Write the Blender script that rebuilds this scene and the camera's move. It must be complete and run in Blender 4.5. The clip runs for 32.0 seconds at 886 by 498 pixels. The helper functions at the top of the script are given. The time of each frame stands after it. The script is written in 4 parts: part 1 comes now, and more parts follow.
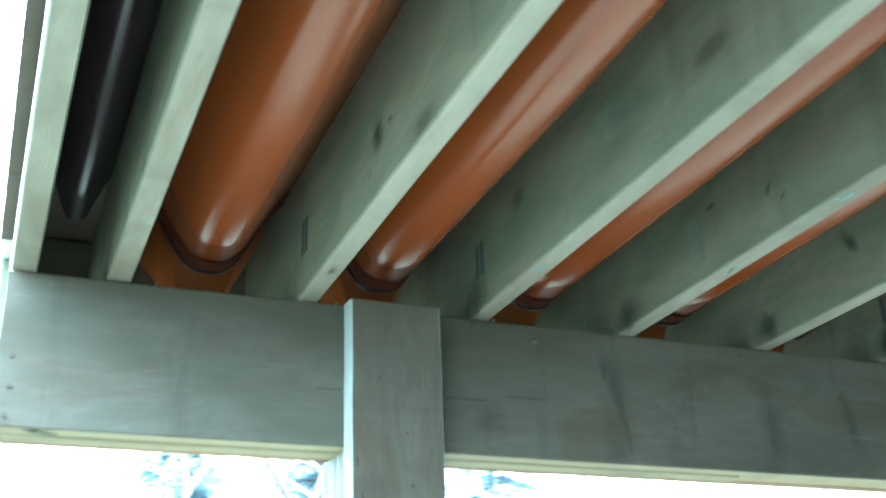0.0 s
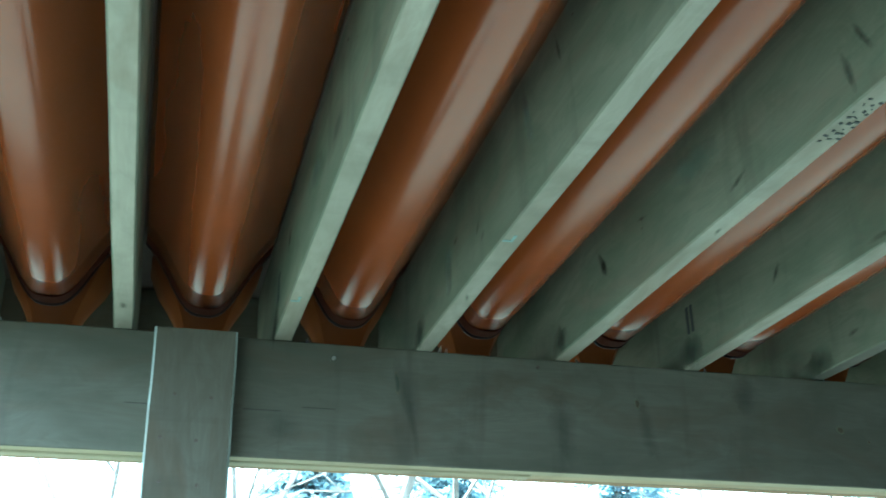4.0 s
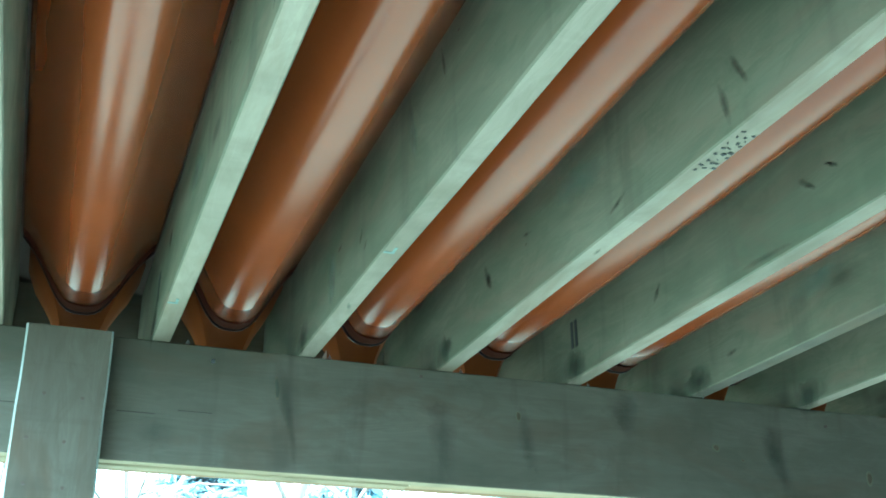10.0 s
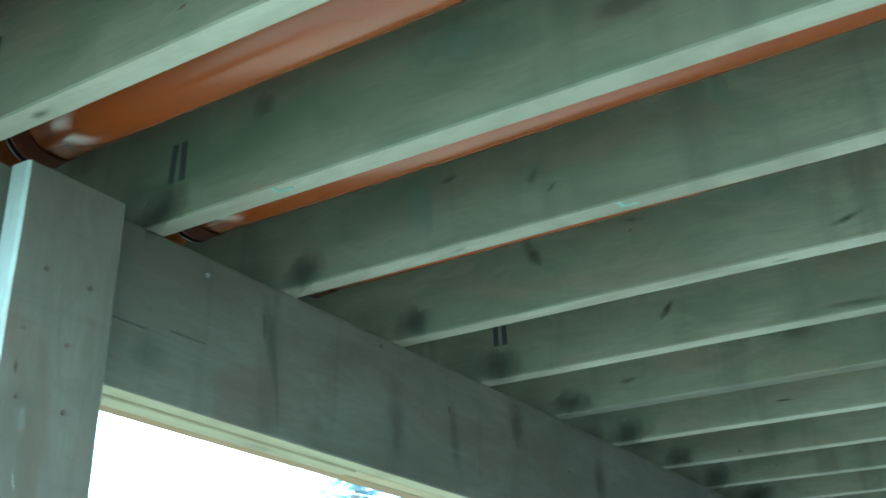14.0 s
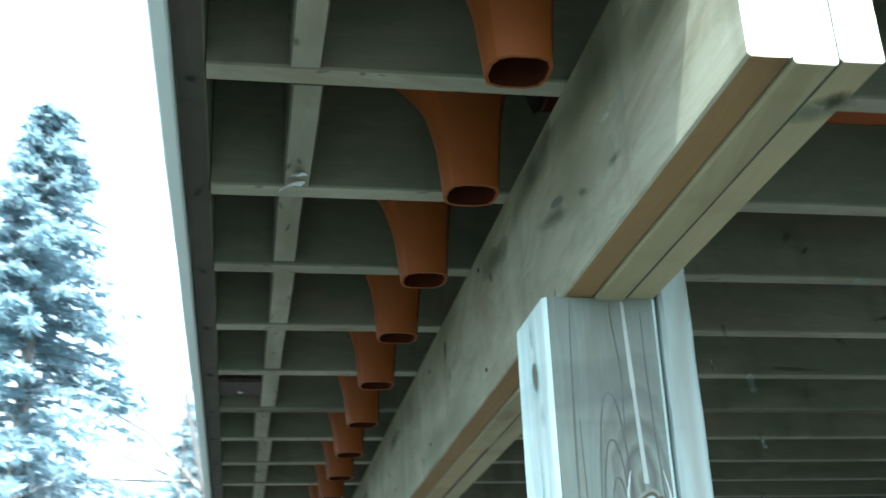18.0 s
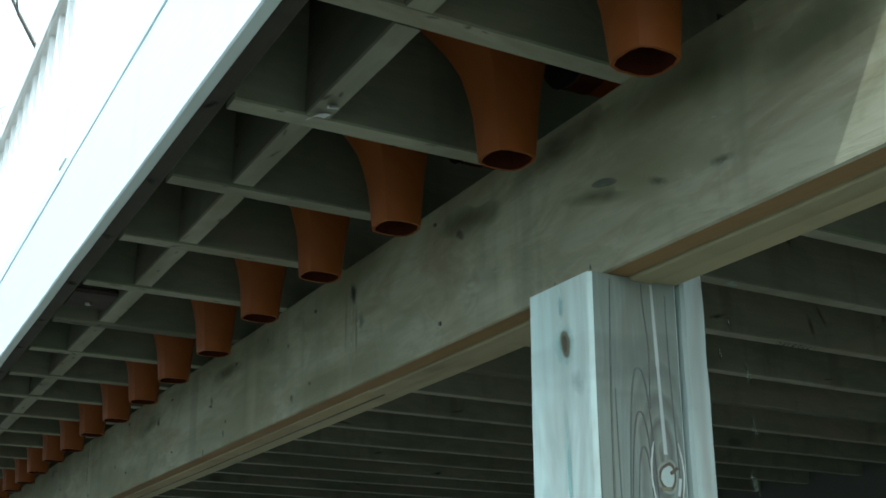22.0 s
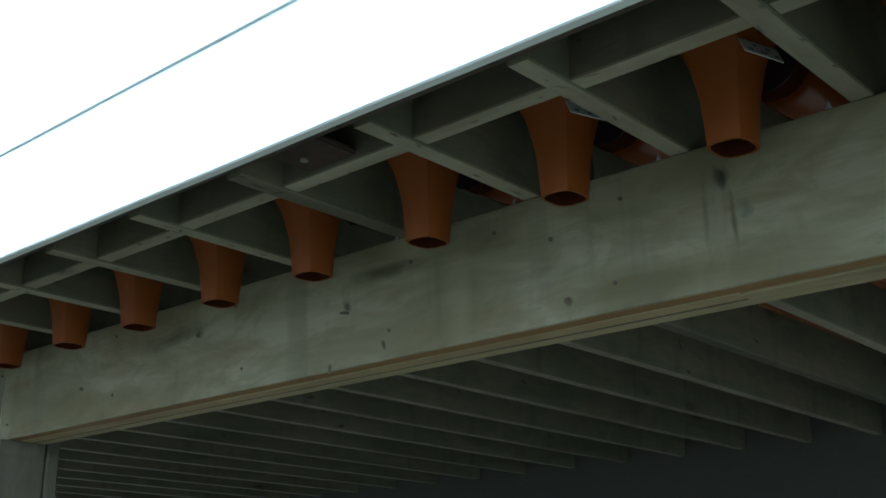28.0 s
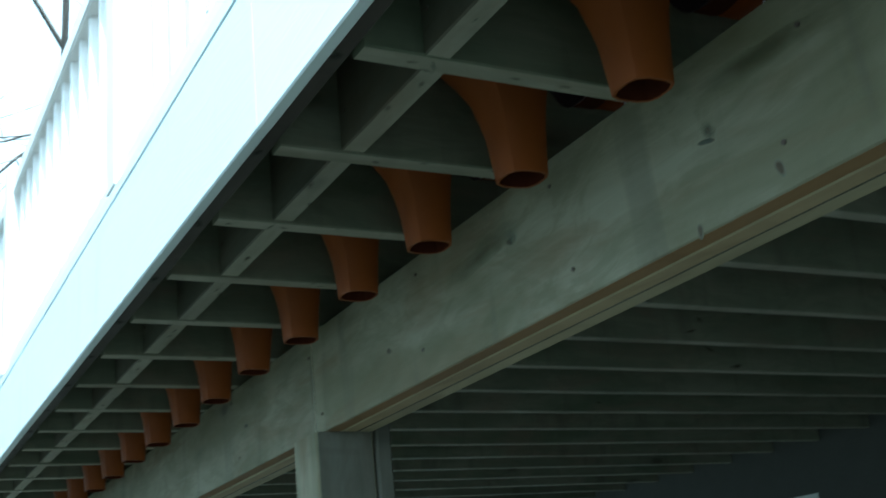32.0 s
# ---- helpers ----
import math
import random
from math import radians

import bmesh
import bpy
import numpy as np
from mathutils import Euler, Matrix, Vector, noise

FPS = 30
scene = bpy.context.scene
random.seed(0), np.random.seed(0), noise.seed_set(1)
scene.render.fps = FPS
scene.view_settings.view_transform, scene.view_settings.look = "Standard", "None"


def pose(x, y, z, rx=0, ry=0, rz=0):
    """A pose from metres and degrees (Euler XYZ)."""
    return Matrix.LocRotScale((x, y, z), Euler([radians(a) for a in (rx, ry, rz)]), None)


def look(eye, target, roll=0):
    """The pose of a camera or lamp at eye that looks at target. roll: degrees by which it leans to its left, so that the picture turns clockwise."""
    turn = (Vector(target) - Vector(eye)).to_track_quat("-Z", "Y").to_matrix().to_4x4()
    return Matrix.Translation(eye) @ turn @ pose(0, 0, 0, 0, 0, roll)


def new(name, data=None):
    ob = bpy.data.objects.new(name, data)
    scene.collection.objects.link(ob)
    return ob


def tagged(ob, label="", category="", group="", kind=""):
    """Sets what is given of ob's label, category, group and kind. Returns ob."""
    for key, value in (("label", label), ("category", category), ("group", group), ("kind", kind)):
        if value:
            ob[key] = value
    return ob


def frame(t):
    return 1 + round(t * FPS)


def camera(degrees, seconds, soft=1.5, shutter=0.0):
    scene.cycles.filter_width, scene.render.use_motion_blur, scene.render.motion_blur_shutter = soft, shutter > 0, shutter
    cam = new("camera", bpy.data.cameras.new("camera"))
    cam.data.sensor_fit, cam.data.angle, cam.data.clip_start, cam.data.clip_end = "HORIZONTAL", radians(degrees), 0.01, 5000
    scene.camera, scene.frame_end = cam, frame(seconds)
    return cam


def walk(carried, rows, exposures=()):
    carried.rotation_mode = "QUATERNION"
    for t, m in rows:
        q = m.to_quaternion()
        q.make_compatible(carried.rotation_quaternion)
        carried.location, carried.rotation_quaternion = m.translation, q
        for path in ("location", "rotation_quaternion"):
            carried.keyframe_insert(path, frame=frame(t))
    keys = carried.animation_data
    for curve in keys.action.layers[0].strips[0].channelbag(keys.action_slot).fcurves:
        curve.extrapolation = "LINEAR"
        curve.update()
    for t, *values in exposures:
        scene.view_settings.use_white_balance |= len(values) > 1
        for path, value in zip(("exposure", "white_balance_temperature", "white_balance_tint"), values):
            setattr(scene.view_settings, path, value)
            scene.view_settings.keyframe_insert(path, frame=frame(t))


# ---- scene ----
cam = camera(42.5, 32.0, soft=1.7, shutter=0.5)
PATH = [
    (0, (-0.454, -1.719, 1.767), (0.255, -0.027, 2.563), -2.1),
    (0.5, (-0.257, -1.713, 1.675), (0.23, 0.04, 2.504), -0.3),
    (1, (-0.192, -1.886, 1.688), (0.293, -0.146, 2.546), -1.5),
    (1.5, (-0.187, -2.066, 1.693), (0.256, -0.309, 2.539), -0.7),
    (2, (-0.117, -2.171, 1.68), (0.245, -0.365, 2.458), -0.3),
    (2.5, (0.059, -2.178, 1.698), (0.366, -0.358, 2.468), 2.8),
    (3, (0.094, -2.213, 1.738), (0.539, -0.407, 2.473), -0.1),
    (3.5, (0.078, -2.215, 1.724), (0.515, -0.42, 2.489), 0.1),
    (5.5, (0.161, -2.22, 1.751), (0.779, -0.475, 2.508), -2.2),
    (6, (0.159, -2.204, 1.725), (0.789, -0.465, 2.485), -1.6),
    (6.5, (0.139, -2.204, 1.75), (0.836, -0.485, 2.498), -1.0),
    (7, (0.133, -2.21, 1.753), (0.829, -0.492, 2.502), -0.8),
    (7.5, (0.127, -2.218, 1.756), (0.797, -0.494, 2.518), 0.2),
    (8, (0.126, -2.217, 1.752), (0.796, -0.494, 2.516), 0.4),
    (8.5, (0.129, -2.224, 1.753), (0.807, -0.506, 2.522), -0.4),
    (9, (0.136, -2.228, 1.749), (0.808, -0.51, 2.521), -0.2),
    (9.5, (0.138, -2.23, 1.758), (0.802, -0.512, 2.539), -0.3),
    (10, (0.139, -2.226, 1.757), (0.755, -0.483, 2.52), 0.3),
    (10.5, (0.107, -2.224, 1.745), (0.716, -0.495, 2.544), -0.3),
    (11, (0.058, -2.214, 1.743), (0.762, -0.514, 2.527), -0.6),
    (11.5, (-0.002, -2.145, 1.739), (0.872, -0.523, 2.516), -0.4),
    (12, (-0.066, -1.95, 1.709), (0.945, -0.449, 2.561), -1.0),
    (12.5, (-0.2, -1.769, 1.721), (0.885, -0.318, 2.568), 0.7),
    (13, (-0.486, -1.652, 1.723), (0.826, -0.362, 2.508), -0.3),
    (13.5, (-0.636, -1.486, 1.725), (0.82, -0.358, 2.504), 1.8),
    (14, (-0.687, -1.178, 1.765), (0.837, -0.162, 2.568), -0.0),
    (14.5, (-0.867, -0.928, 1.753), (0.841, -0.246, 2.539), -1.0),
    (16.5, (-1.118, -0.016, 1.773), (0.731, -0.061, 2.536), -1.6),
    (17, (-1.113, 0.138, 1.769), (0.723, 0.048, 2.557), -2.8),
    (17.5, (-1.062, 0.308, 1.768), (0.761, 0.178, 2.58), -1.7),
    (18, (-1.14, 0.487, 1.749), (0.677, 0.145, 2.513), -2.6),
    (18.5, (-1.192, 0.631, 1.749), (0.597, 0.129, 2.489), -0.9),
    (19, (-1.092, 0.75, 1.742), (0.677, 0.156, 2.462), -1.4),
    (19.5, (-0.993, 0.79, 1.761), (0.775, 0.153, 2.445), -1.8),
    (20, (-0.991, 0.841, 1.753), (0.719, 0.049, 2.424), -0.8),
    (20.5, (-1.025, 0.914, 1.762), (0.634, 0.01, 2.418), -1.6),
    (21, (-1.024, 0.947, 1.755), (0.621, 0.02, 2.414), -0.8),
    (21.5, (-1.019, 0.943, 1.758), (0.628, 0.016, 2.412), -0.1),
    (22, (-1.016, 0.946, 1.764), (0.643, 0.043, 2.421), -0.0),
    (22.5, (-1.011, 0.97, 1.765), (0.655, 0.07, 2.409), 0.3),
    (23, (-1.0, 1.04, 1.751), (0.666, 0.126, 2.373), -0.2),
    (23.5, (-0.933, 1.109, 1.747), (0.68, 0.15, 2.438), 2.2),
    (24, (-0.707, 1.171, 1.762), (0.95, 0.233, 2.373), -0.4),
    (24.5, (-0.569, 1.23, 1.754), (1.128, 0.334, 2.318), 2.2),
    (25, (-0.45, 1.405, 1.736), (1.114, 0.289, 2.29), 1.2),
    (25.5, (-0.344, 1.549, 1.74), (1.084, 0.28, 2.331), 1.4),
    (27.5, (0.04, 1.594, 1.734), (1.364, 0.233, 2.363), 0.1),
    (28, (0.075, 1.648, 1.719), (1.342, 0.234, 2.347), -0.2),
    (28.5, (0.143, 1.665, 1.724), (1.406, 0.255, 2.371), 1.4),
    (29, (0.28, 1.51, 1.746), (1.617, 0.168, 2.39), -0.4),
    (29.5, (0.379, 1.398, 1.756), (1.773, 0.09, 2.346), -1.1),
    (30, (0.524, 1.356, 1.754), (1.855, 0.023, 2.426), -1.1),
    (30.5, (0.6, 1.311, 1.772), (1.982, 0.044, 2.466), -2.2),
    (31, (0.654, 1.229, 1.761), (2.123, 0.089, 2.499), -2.9),
    (31.5, (0.7, 1.115, 1.757), (2.273, 0.095, 2.453), -4.6),
    (32, (0.704, 1.085, 1.753), (2.357, 0.16, 2.394), -5.7),
]
walk(cam, [(t, look(eye, target, roll)) for t, eye, target, roll in PATH],
     exposures=[(0.0, 4.10, 4800, -11), (1.0, 3.38, 4800, -11), (2.0, 3.82, 4750, -13), (3.0, 3.38, 4700, -18), (6.0, 4.30, 4600, -20), (8.0, 4.40, 4600, -20), (12.0, 4.30, 4550, -27), (13.0, 4.30, 4550, -25), (14.0, 3.90, 4600, -19), (16.5, 2.80, 4900, -14), (17.5, 2.47, 5000, -8), (18.0, 2.0, 5100, -5),
                (19.0, 0.87, 5300, 0), (20.0, 0.12, 5700, 5), (21.0, 0.50, 5850, 6), (22.0, 1.02, 5400, -8), (23.0, 1.12, 5550, -4), (24.0, 1.07, 5480, -1), (25.0, 0.20, 5150, -7),
                (28.0, 1.18, 5450, -2), (29.0, 0.50, 5250, -4), (30.0, 1.32, 5400, 3), (31.0, 1.32, 5100, -6), (32.0, 1.08, 4800, -14)])

# ---- world and sun ----
SUN_ELEV, SUN_AZ = 57.0, 76.0            # azimuth from +Y towards -X
world = bpy.data.worlds.new("sky")
scene.world = world
world.use_nodes = True
wn = world.node_tree.nodes
sky = wn.new("ShaderNodeTexSky")
sky.sky_type = "NISHITA"
sky.sun_disc = False
sky.sun_elevation = radians(SUN_ELEV)
sky.sun_rotation = radians(-SUN_AZ)
sky.dust_density = 10.0
haze = wn.new("ShaderNodeMix")
haze.data_type = "RGBA"
haze.inputs[0].default_value = 0.6
haze.inputs[7].default_value = (9.0, 9.3, 9.6, 1)      # bright thin overcast
world.node_tree.links.new(sky.outputs[0], haze.inputs[6])
world.node_tree.links.new(haze.outputs[2], wn["Background"].inputs[0])
wn["Background"].inputs[1].default_value = 0.15
sun_data = bpy.data.lights.new("sun", "SUN")
sun_data.energy, sun_data.angle, sun_data.color = 5.0, radians(0.6), (1.0, 0.95, 0.87)
sun = new("sun", sun_data)
ce = math.cos(radians(SUN_ELEV))
SUN_DIR = Vector((-math.sin(radians(SUN_AZ)) * ce, math.cos(radians(SUN_AZ)) * ce, math.sin(radians(SUN_ELEV))))
sun.matrix_world = look(SUN_DIR * 40, (0, 0, 0))


# ---- materials ----
def material(name):
    m = bpy.data.materials.new(name)
    m.use_nodes = True
    return m, m.node_tree.nodes, m.node_tree.links, m.node_tree.nodes["Principled BSDF"]


def ramp(nodes, stops):
    r = nodes.new("ShaderNodeValToRGB")
    while len(r.color_ramp.elements) < len(stops):
        r.color_ramp.elements.new(0.5)
    for e, (p, c) in zip(r.color_ramp.elements, stops):
        e.position, e.color = p, (*c, 1)
    return r


def mix(nodes, links, a, b, fac, mode="MIX"):
    n = nodes.new("ShaderNodeMix")
    n.data_type, n.blend_type = "RGBA", mode
    if hasattr(fac, "links"):
        links.new(fac, n.inputs[0])
    else:
        n.inputs[0].default_value = fac
    for sock, v in ((n.inputs[6], a), (n.inputs[7], b)):
        if hasattr(v, "links"):
            links.new(v, sock)
        else:
            sock.default_value = (*v, 1)
    return n.outputs[2]


def math_node(nodes, links, op, a, b=None):
    n = nodes.new("ShaderNodeMath")
    n.operation = op
    for sock, v in zip(n.inputs, (a, b)):
        if v is None:
            continue
        if hasattr(v, "links"):
            links.new(v, sock)
        else:
            sock.default_value = v
    return n.outputs[0]


def wood(name, light, dark, stain, rough=0.72, knots=1.0, stain_amount=0.55, warm=(0.136, 0.102, 0.058)):
    """Sawn softwood, grain along the local x axis, every board different."""
    m, N, L, b = material(name)
    tc, oi = N.new("ShaderNodeTexCoord"), N.new("ShaderNodeObjectInfo")
    shift = N.new("ShaderNodeVectorMath")
    shift.operation = "SCALE"
    shift.inputs[0].default_value = (37.0, 11.0, 23.0)
    L.new(oi.outputs["Random"], shift.inputs["Scale"])
    add = N.new("ShaderNodeVectorMath")
    L.new(tc.outputs["Object"], add.inputs[0])
    L.new(shift.outputs[0], add.inputs[1])

    def mapped(sc):
        mp = N.new("ShaderNodeMapping")
        mp.inputs["Scale"].default_value = sc
        L.new(add.outputs[0], mp.inputs[0])
        return mp.outputs[0]

    def noise_tex(sc, scale, detail, rough_n=0.55, dist=0.0):
        n = N.new("ShaderNodeTexNoise")
        n.inputs["Scale"].default_value = scale
        n.inputs["Detail"].default_value = detail
        n.inputs["Roughness"].default_value = rough_n
        n.inputs["Distortion"].default_value = dist
        L.new(mapped(sc), n.inputs["Vector"])
        return n.outputs["Fac"]

    rings = noise_tex((0.9, 9, 9), 2.4, 2, 0.5, 0.6)          # broad cathedral figure
    band = math_node(N, L, "FRACT", math_node(N, L, "MULTIPLY", rings, 9.0))
    bandr = ramp(N, [(0.0, (0.25,) * 3), (0.55, (0.6,) * 3), (0.85, (1,) * 3), (1.0, (0.25,) * 3)])
    L.new(band, bandr.inputs[0])
    fibre = noise_tex((2.2, 70, 70), 2.0, 5, 0.65)
    blot = noise_tex((1.0, 3.4, 3.4), 2.0, 3, 0.55, 0.8)
    blotr = ramp(N, [(0.40, (0,) * 3), (0.72, (1,) * 3)])
    L.new(blot, blotr.inputs[0])
    grain = math_node(N, L, "ADD", math_node(N, L, "ADD", math_node(N, L, "MULTIPLY", bandr.outputs[0], 0.24), 0.17), math_node(N, L, "MULTIPLY", fibre, 0.42))
    gr = ramp(N, [(0.10, dark), (0.90, light)])
    L.new(grain, gr.inputs[0])
    col = mix(N, L, gr.outputs[0], stain, math_node(N, L, "MULTIPLY", blotr.outputs[0], stain_amount))
    blot2 = noise_tex((0.8, 2.6, 2.6), 2.7, 4, 0.6, 1.2)
    blot2r = ramp(N, [(0.50, (0,) * 3), (0.68, (1,) * 3)])
    L.new(blot2, blot2r.inputs[0])
    col = mix(N, L, col, warm, math_node(N, L, "MULTIPLY", blot2r.outputs[0], 0.6 * stain_amount))
    mott = noise_tex((2.2, 5.0, 5.0), 2.6, 6, 0.68, 1.6)
    mottr = ramp(N, [(0.46, (0,) * 3), (0.60, (1,) * 3)])
    L.new(mott, mottr.inputs[0])
    col = mix(N, L, col, stain, math_node(N, L, "MULTIPLY", mottr.outputs[0], 0.38 * stain_amount))
    drip = noise_tex((7.0, 1.0, 0.9), 1.8, 3, 0.6, 0.3)
    dripr = ramp(N, [(0.56, (0,) * 3), (0.70, (1,) * 3)])
    L.new(drip, dripr.inputs[0])
    col = mix(N, L, col, tuple(c * 0.55 for c in dark), math_node(N, L, "MULTIPLY", dripr.outputs[0], 0.45 * stain_amount))
    pale = noise_tex((5.0, 1.0, 0.7), 1.3, 2, 0.5, 0.2)
    paler = ramp(N, [(0.62, (0,) * 3), (0.76, (1,) * 3)])
    L.new(pale, paler.inputs[0])
    col = mix(N, L, col, tuple(min(1, c * 1.3) for c in light), math_node(N, L, "MULTIPLY", paler.outputs[0], 0.18 * stain_amount))
    # knots
    vo = N.new("ShaderNodeTexVoronoi")
    vo.inputs["Scale"].default_value = 1.0
    vo.inputs["Randomness"].default_value = 1.0
    L.new(mapped((2.3, 5.5, 5.5)), vo.inputs["Vector"])
    kr = ramp(N, [(0.0, (1,) * 3), (0.055, (0.9,) * 3), (0.10, (0.30,) * 3), (0.20, (0,) * 3)])
    L.new(vo.outputs["Distance"], kr.inputs[0])
    kf = math_node(N, L, "MULTIPLY", kr.outputs[0], 0.75 * knots)
    col = mix(N, L, col, tuple(c * 0.30 for c in dark), kf)
    tone = N.new("ShaderNodeHueSaturation")
    L.new(col, tone.inputs["Color"])
    L.new(math_node(N, L, "ADD", math_node(N, L, "MULTIPLY", oi.outputs["Random"], 0.22), 0.89), tone.inputs["Value"])
    L.new(tone.outputs[0], b.inputs["Base Color"])
    b.inputs["Roughness"].default_value = rough
    b.inputs["Specular IOR Level"].default_value = 0.3
    bump = N.new("ShaderNodeBump")
    bump.inputs["Strength"].default_value = 0.25
    bump.inputs["Distance"].default_value = 0.002
    L.new(grain, bump.inputs["Height"])
    L.new(bump.outputs[0], b.inputs["Normal"])
    return m


def plain(name, colour, rough=0.6, metal=0.0, var=0.25, scale=14.0, bump_d=0.0, spec=0.5):
    m, N, L, b = material(name)
    tc = N.new("ShaderNodeTexCoord")
    n1, n2 = N.new("ShaderNodeTexNoise"), N.new("ShaderNodeTexNoise")
    for n, s in ((n1, scale), (n2, scale * 0.15)):
        n.inputs["Scale"].default_value = s
        n.inputs["Detail"].default_value = 5
        L.new(tc.outputs["Object"], n.inputs["Vector"])
    f = math_node(N, L, "ADD", math_node(N, L, "MULTIPLY", n1.outputs["Fac"], 0.5), math_node(N, L, "MULTIPLY", n2.outputs["Fac"], 0.5))
    r = ramp(N, [(0.3, tuple(c * (1 - var) for c in colour)), (0.7, tuple(min(1, c * (1 + var)) for c in colour))])
    L.new(f, r.inputs[0])
    L.new(r.outputs[0], b.inputs["Base Color"])
    b.inputs["Roughness"].default_value = rough
    b.inputs["Metallic"].default_value = metal
    b.inputs["Specular IOR Level"].default_value = spec
    if bump_d:
        bp = N.new("ShaderNodeBump")
        bp.inputs["Distance"].default_value = bump_d
        bp.inputs["Strength"].default_value = 0.6
        L.new(n1.outputs["Fac"], bp.inputs["Height"])
        L.new(bp.outputs[0], b.inputs["Normal"])
    return m


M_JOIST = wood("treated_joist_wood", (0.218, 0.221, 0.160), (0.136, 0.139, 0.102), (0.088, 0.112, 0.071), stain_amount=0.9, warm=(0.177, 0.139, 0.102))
# Paler copy of the joist wood, painting light onto the bottom edges.
M_EDGE = wood("lit_joist_edge", (0.390, 0.378, 0.300), (0.290, 0.280, 0.220), (0.190, 0.190, 0.140), knots=0.5, stain_amount=0.75)
M_EDGE_DULL = wood("dull_stained_joist_edge", (0.170, 0.170, 0.136), (0.116, 0.116, 0.092), (0.082, 0.088, 0.061), knots=0.5, stain_amount=0.9)
# Rim edges, a darker brown than the rim's sides.
M_RIM_EDGE = wood("dark_rim_edge", (0.105, 0.092, 0.078), (0.066, 0.056, 0.048), (0.05, 0.045, 0.036), knots=0.5, stain_amount=0.9, warm=(0.07, 0.05, 0.038))
# Blocking sides darkened in colour to paint the shade inside the bays.
M_BLOCK = wood("shaded_brown_blocking", (0.150, 0.143, 0.108), (0.094, 0.088, 0.068), (0.068, 0.072, 0.05), stain_amount=0.9, warm=(0.10, 0.072, 0.045))
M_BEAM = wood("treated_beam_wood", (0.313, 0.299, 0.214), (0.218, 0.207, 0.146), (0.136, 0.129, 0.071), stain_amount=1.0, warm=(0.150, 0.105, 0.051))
# Grey-brown beam wood, darkened to paint shade on inner and -x faces.
M_BEAM_IN = wood("shaded_inner_beam_wood", (0.160, 0.155, 0.122), (0.102, 0.099, 0.078), (0.078, 0.080, 0.058), stain_amount=0.9, warm=(0.088, 0.068, 0.044))
# Worn cleat front, darkened further to paint its shaded side.
M_CLEAT = wood("worn_shaded_cleat_wood", (0.135, 0.127, 0.098), (0.088, 0.082, 0.062), (0.072, 0.066, 0.048), stain_amount=0.9, warm=(0.085, 0.062, 0.039))
# Pale post and cleat-edge tones paint the light on those faces.
M_POST = wood("lit_post_wood", (0.660, 0.745, 0.700), (0.500, 0.570, 0.530), (0.450, 0.570, 0.540), knots=0.0, stain_amount=0.6)
M_CLEAT_EDGE = wood("lit_cleat_edge", (0.37, 0.42, 0.385), (0.27, 0.31, 0.285), (0.24, 0.27, 0.25), knots=0.0, stain_amount=0.6)
M_TAN = wood("bare_tan_wood", (0.320, 0.212, 0.098), (0.235, 0.142, 0.062), (0.245, 0.163, 0.082), knots=0.5)
M_TAN_PALE = wood("pale_tan_wood", (0.420, 0.345, 0.205), (0.335, 0.268, 0.155), (0.272, 0.211, 0.122), knots=0.5)
# Pale end faces that paint the strong daylight on the beam's end.
M_END = wood("lit_end_grain", (0.74, 0.70, 0.56), (0.62, 0.58, 0.45), (0.58, 0.55, 0.42), knots=0.0, stain_amount=0.3)
M_CREAM = wood("bare_cream_wood", (0.440, 0.392, 0.250), (0.360, 0.312, 0.190), (0.315, 0.298, 0.190), knots=0.5)
M_WHITEWOOD = wood("painted_fascia", (0.80, 0.88, 0.90), (0.75, 0.83, 0.86), (0.72, 0.81, 0.84), knots=0.0, rough=0.5, stain_amount=0.2, warm=(0.74, 0.73, 0.70))
M_DECK = wood("deck_board_wood", (0.09, 0.075, 0.06), (0.055, 0.045, 0.036), (0.05, 0.042, 0.034))
M_TROUGH = plain("terracotta_vinyl", (0.215, 0.052, 0.009), 0.25, var=0.14, scale=6, spec=0.55)
M_FUNNEL = plain("terracotta_moulded_plastic", (0.184, 0.053, 0.009), 0.5, var=0.2, scale=9, spec=0.22)
# Black film of the narrow end bay; also colours the painted shade sheets.
M_FILM_SHADE = plain("drain_film_and_shade", (0.024, 0.014, 0.019), 0.3, var=0.3, scale=5, spec=0.6)
# Hem colour darkened to paint the shade behind the funnels.
M_LIP = plain("shaded_vinyl_hem", (0.10, 0.036, 0.022), 0.4, var=0.12, scale=9)
# Dark red that paints shade inside the funnels and round trough ends.
M_SHADED_RED = plain("shaded_terracotta_plastic", (0.060, 0.017, 0.009), 0.8, var=0.3, scale=20, spec=0.04)
M_INK = plain("black_ink", (0.03, 0.035, 0.035), 0.7)
M_TEAL = plain("faded_teal_crayon", (0.224, 0.326, 0.299), 0.8)
M_NAIL = plain("rusted_nail_steel", (0.10, 0.08, 0.065), 0.6, 0.4)
M_ZINC = plain("galvanised_steel", (0.55, 0.57, 0.58), 0.35, 0.9)
M_TAG = plain("white_tag", (0.75, 0.78, 0.82), 0.4, var=0.05)
M_TAGINK = plain("tag_print", (0.15, 0.17, 0.25), 0.6)
M_WALL = plain("house_stucco", (0.075, 0.078, 0.072), 0.85, var=0.10, scale=60, bump_d=0.002)
M_TRIM = plain("white_trim", (0.75, 0.75, 0.74), 0.5, var=0.04)
M_RAIL = plain("white_rail_paint", (0.78, 0.78, 0.77), 0.45, var=0.04)
M_BARK = plain("grey_bark", (0.20, 0.18, 0.16), 0.9, var=0.4, scale=8, bump_d=0.02)
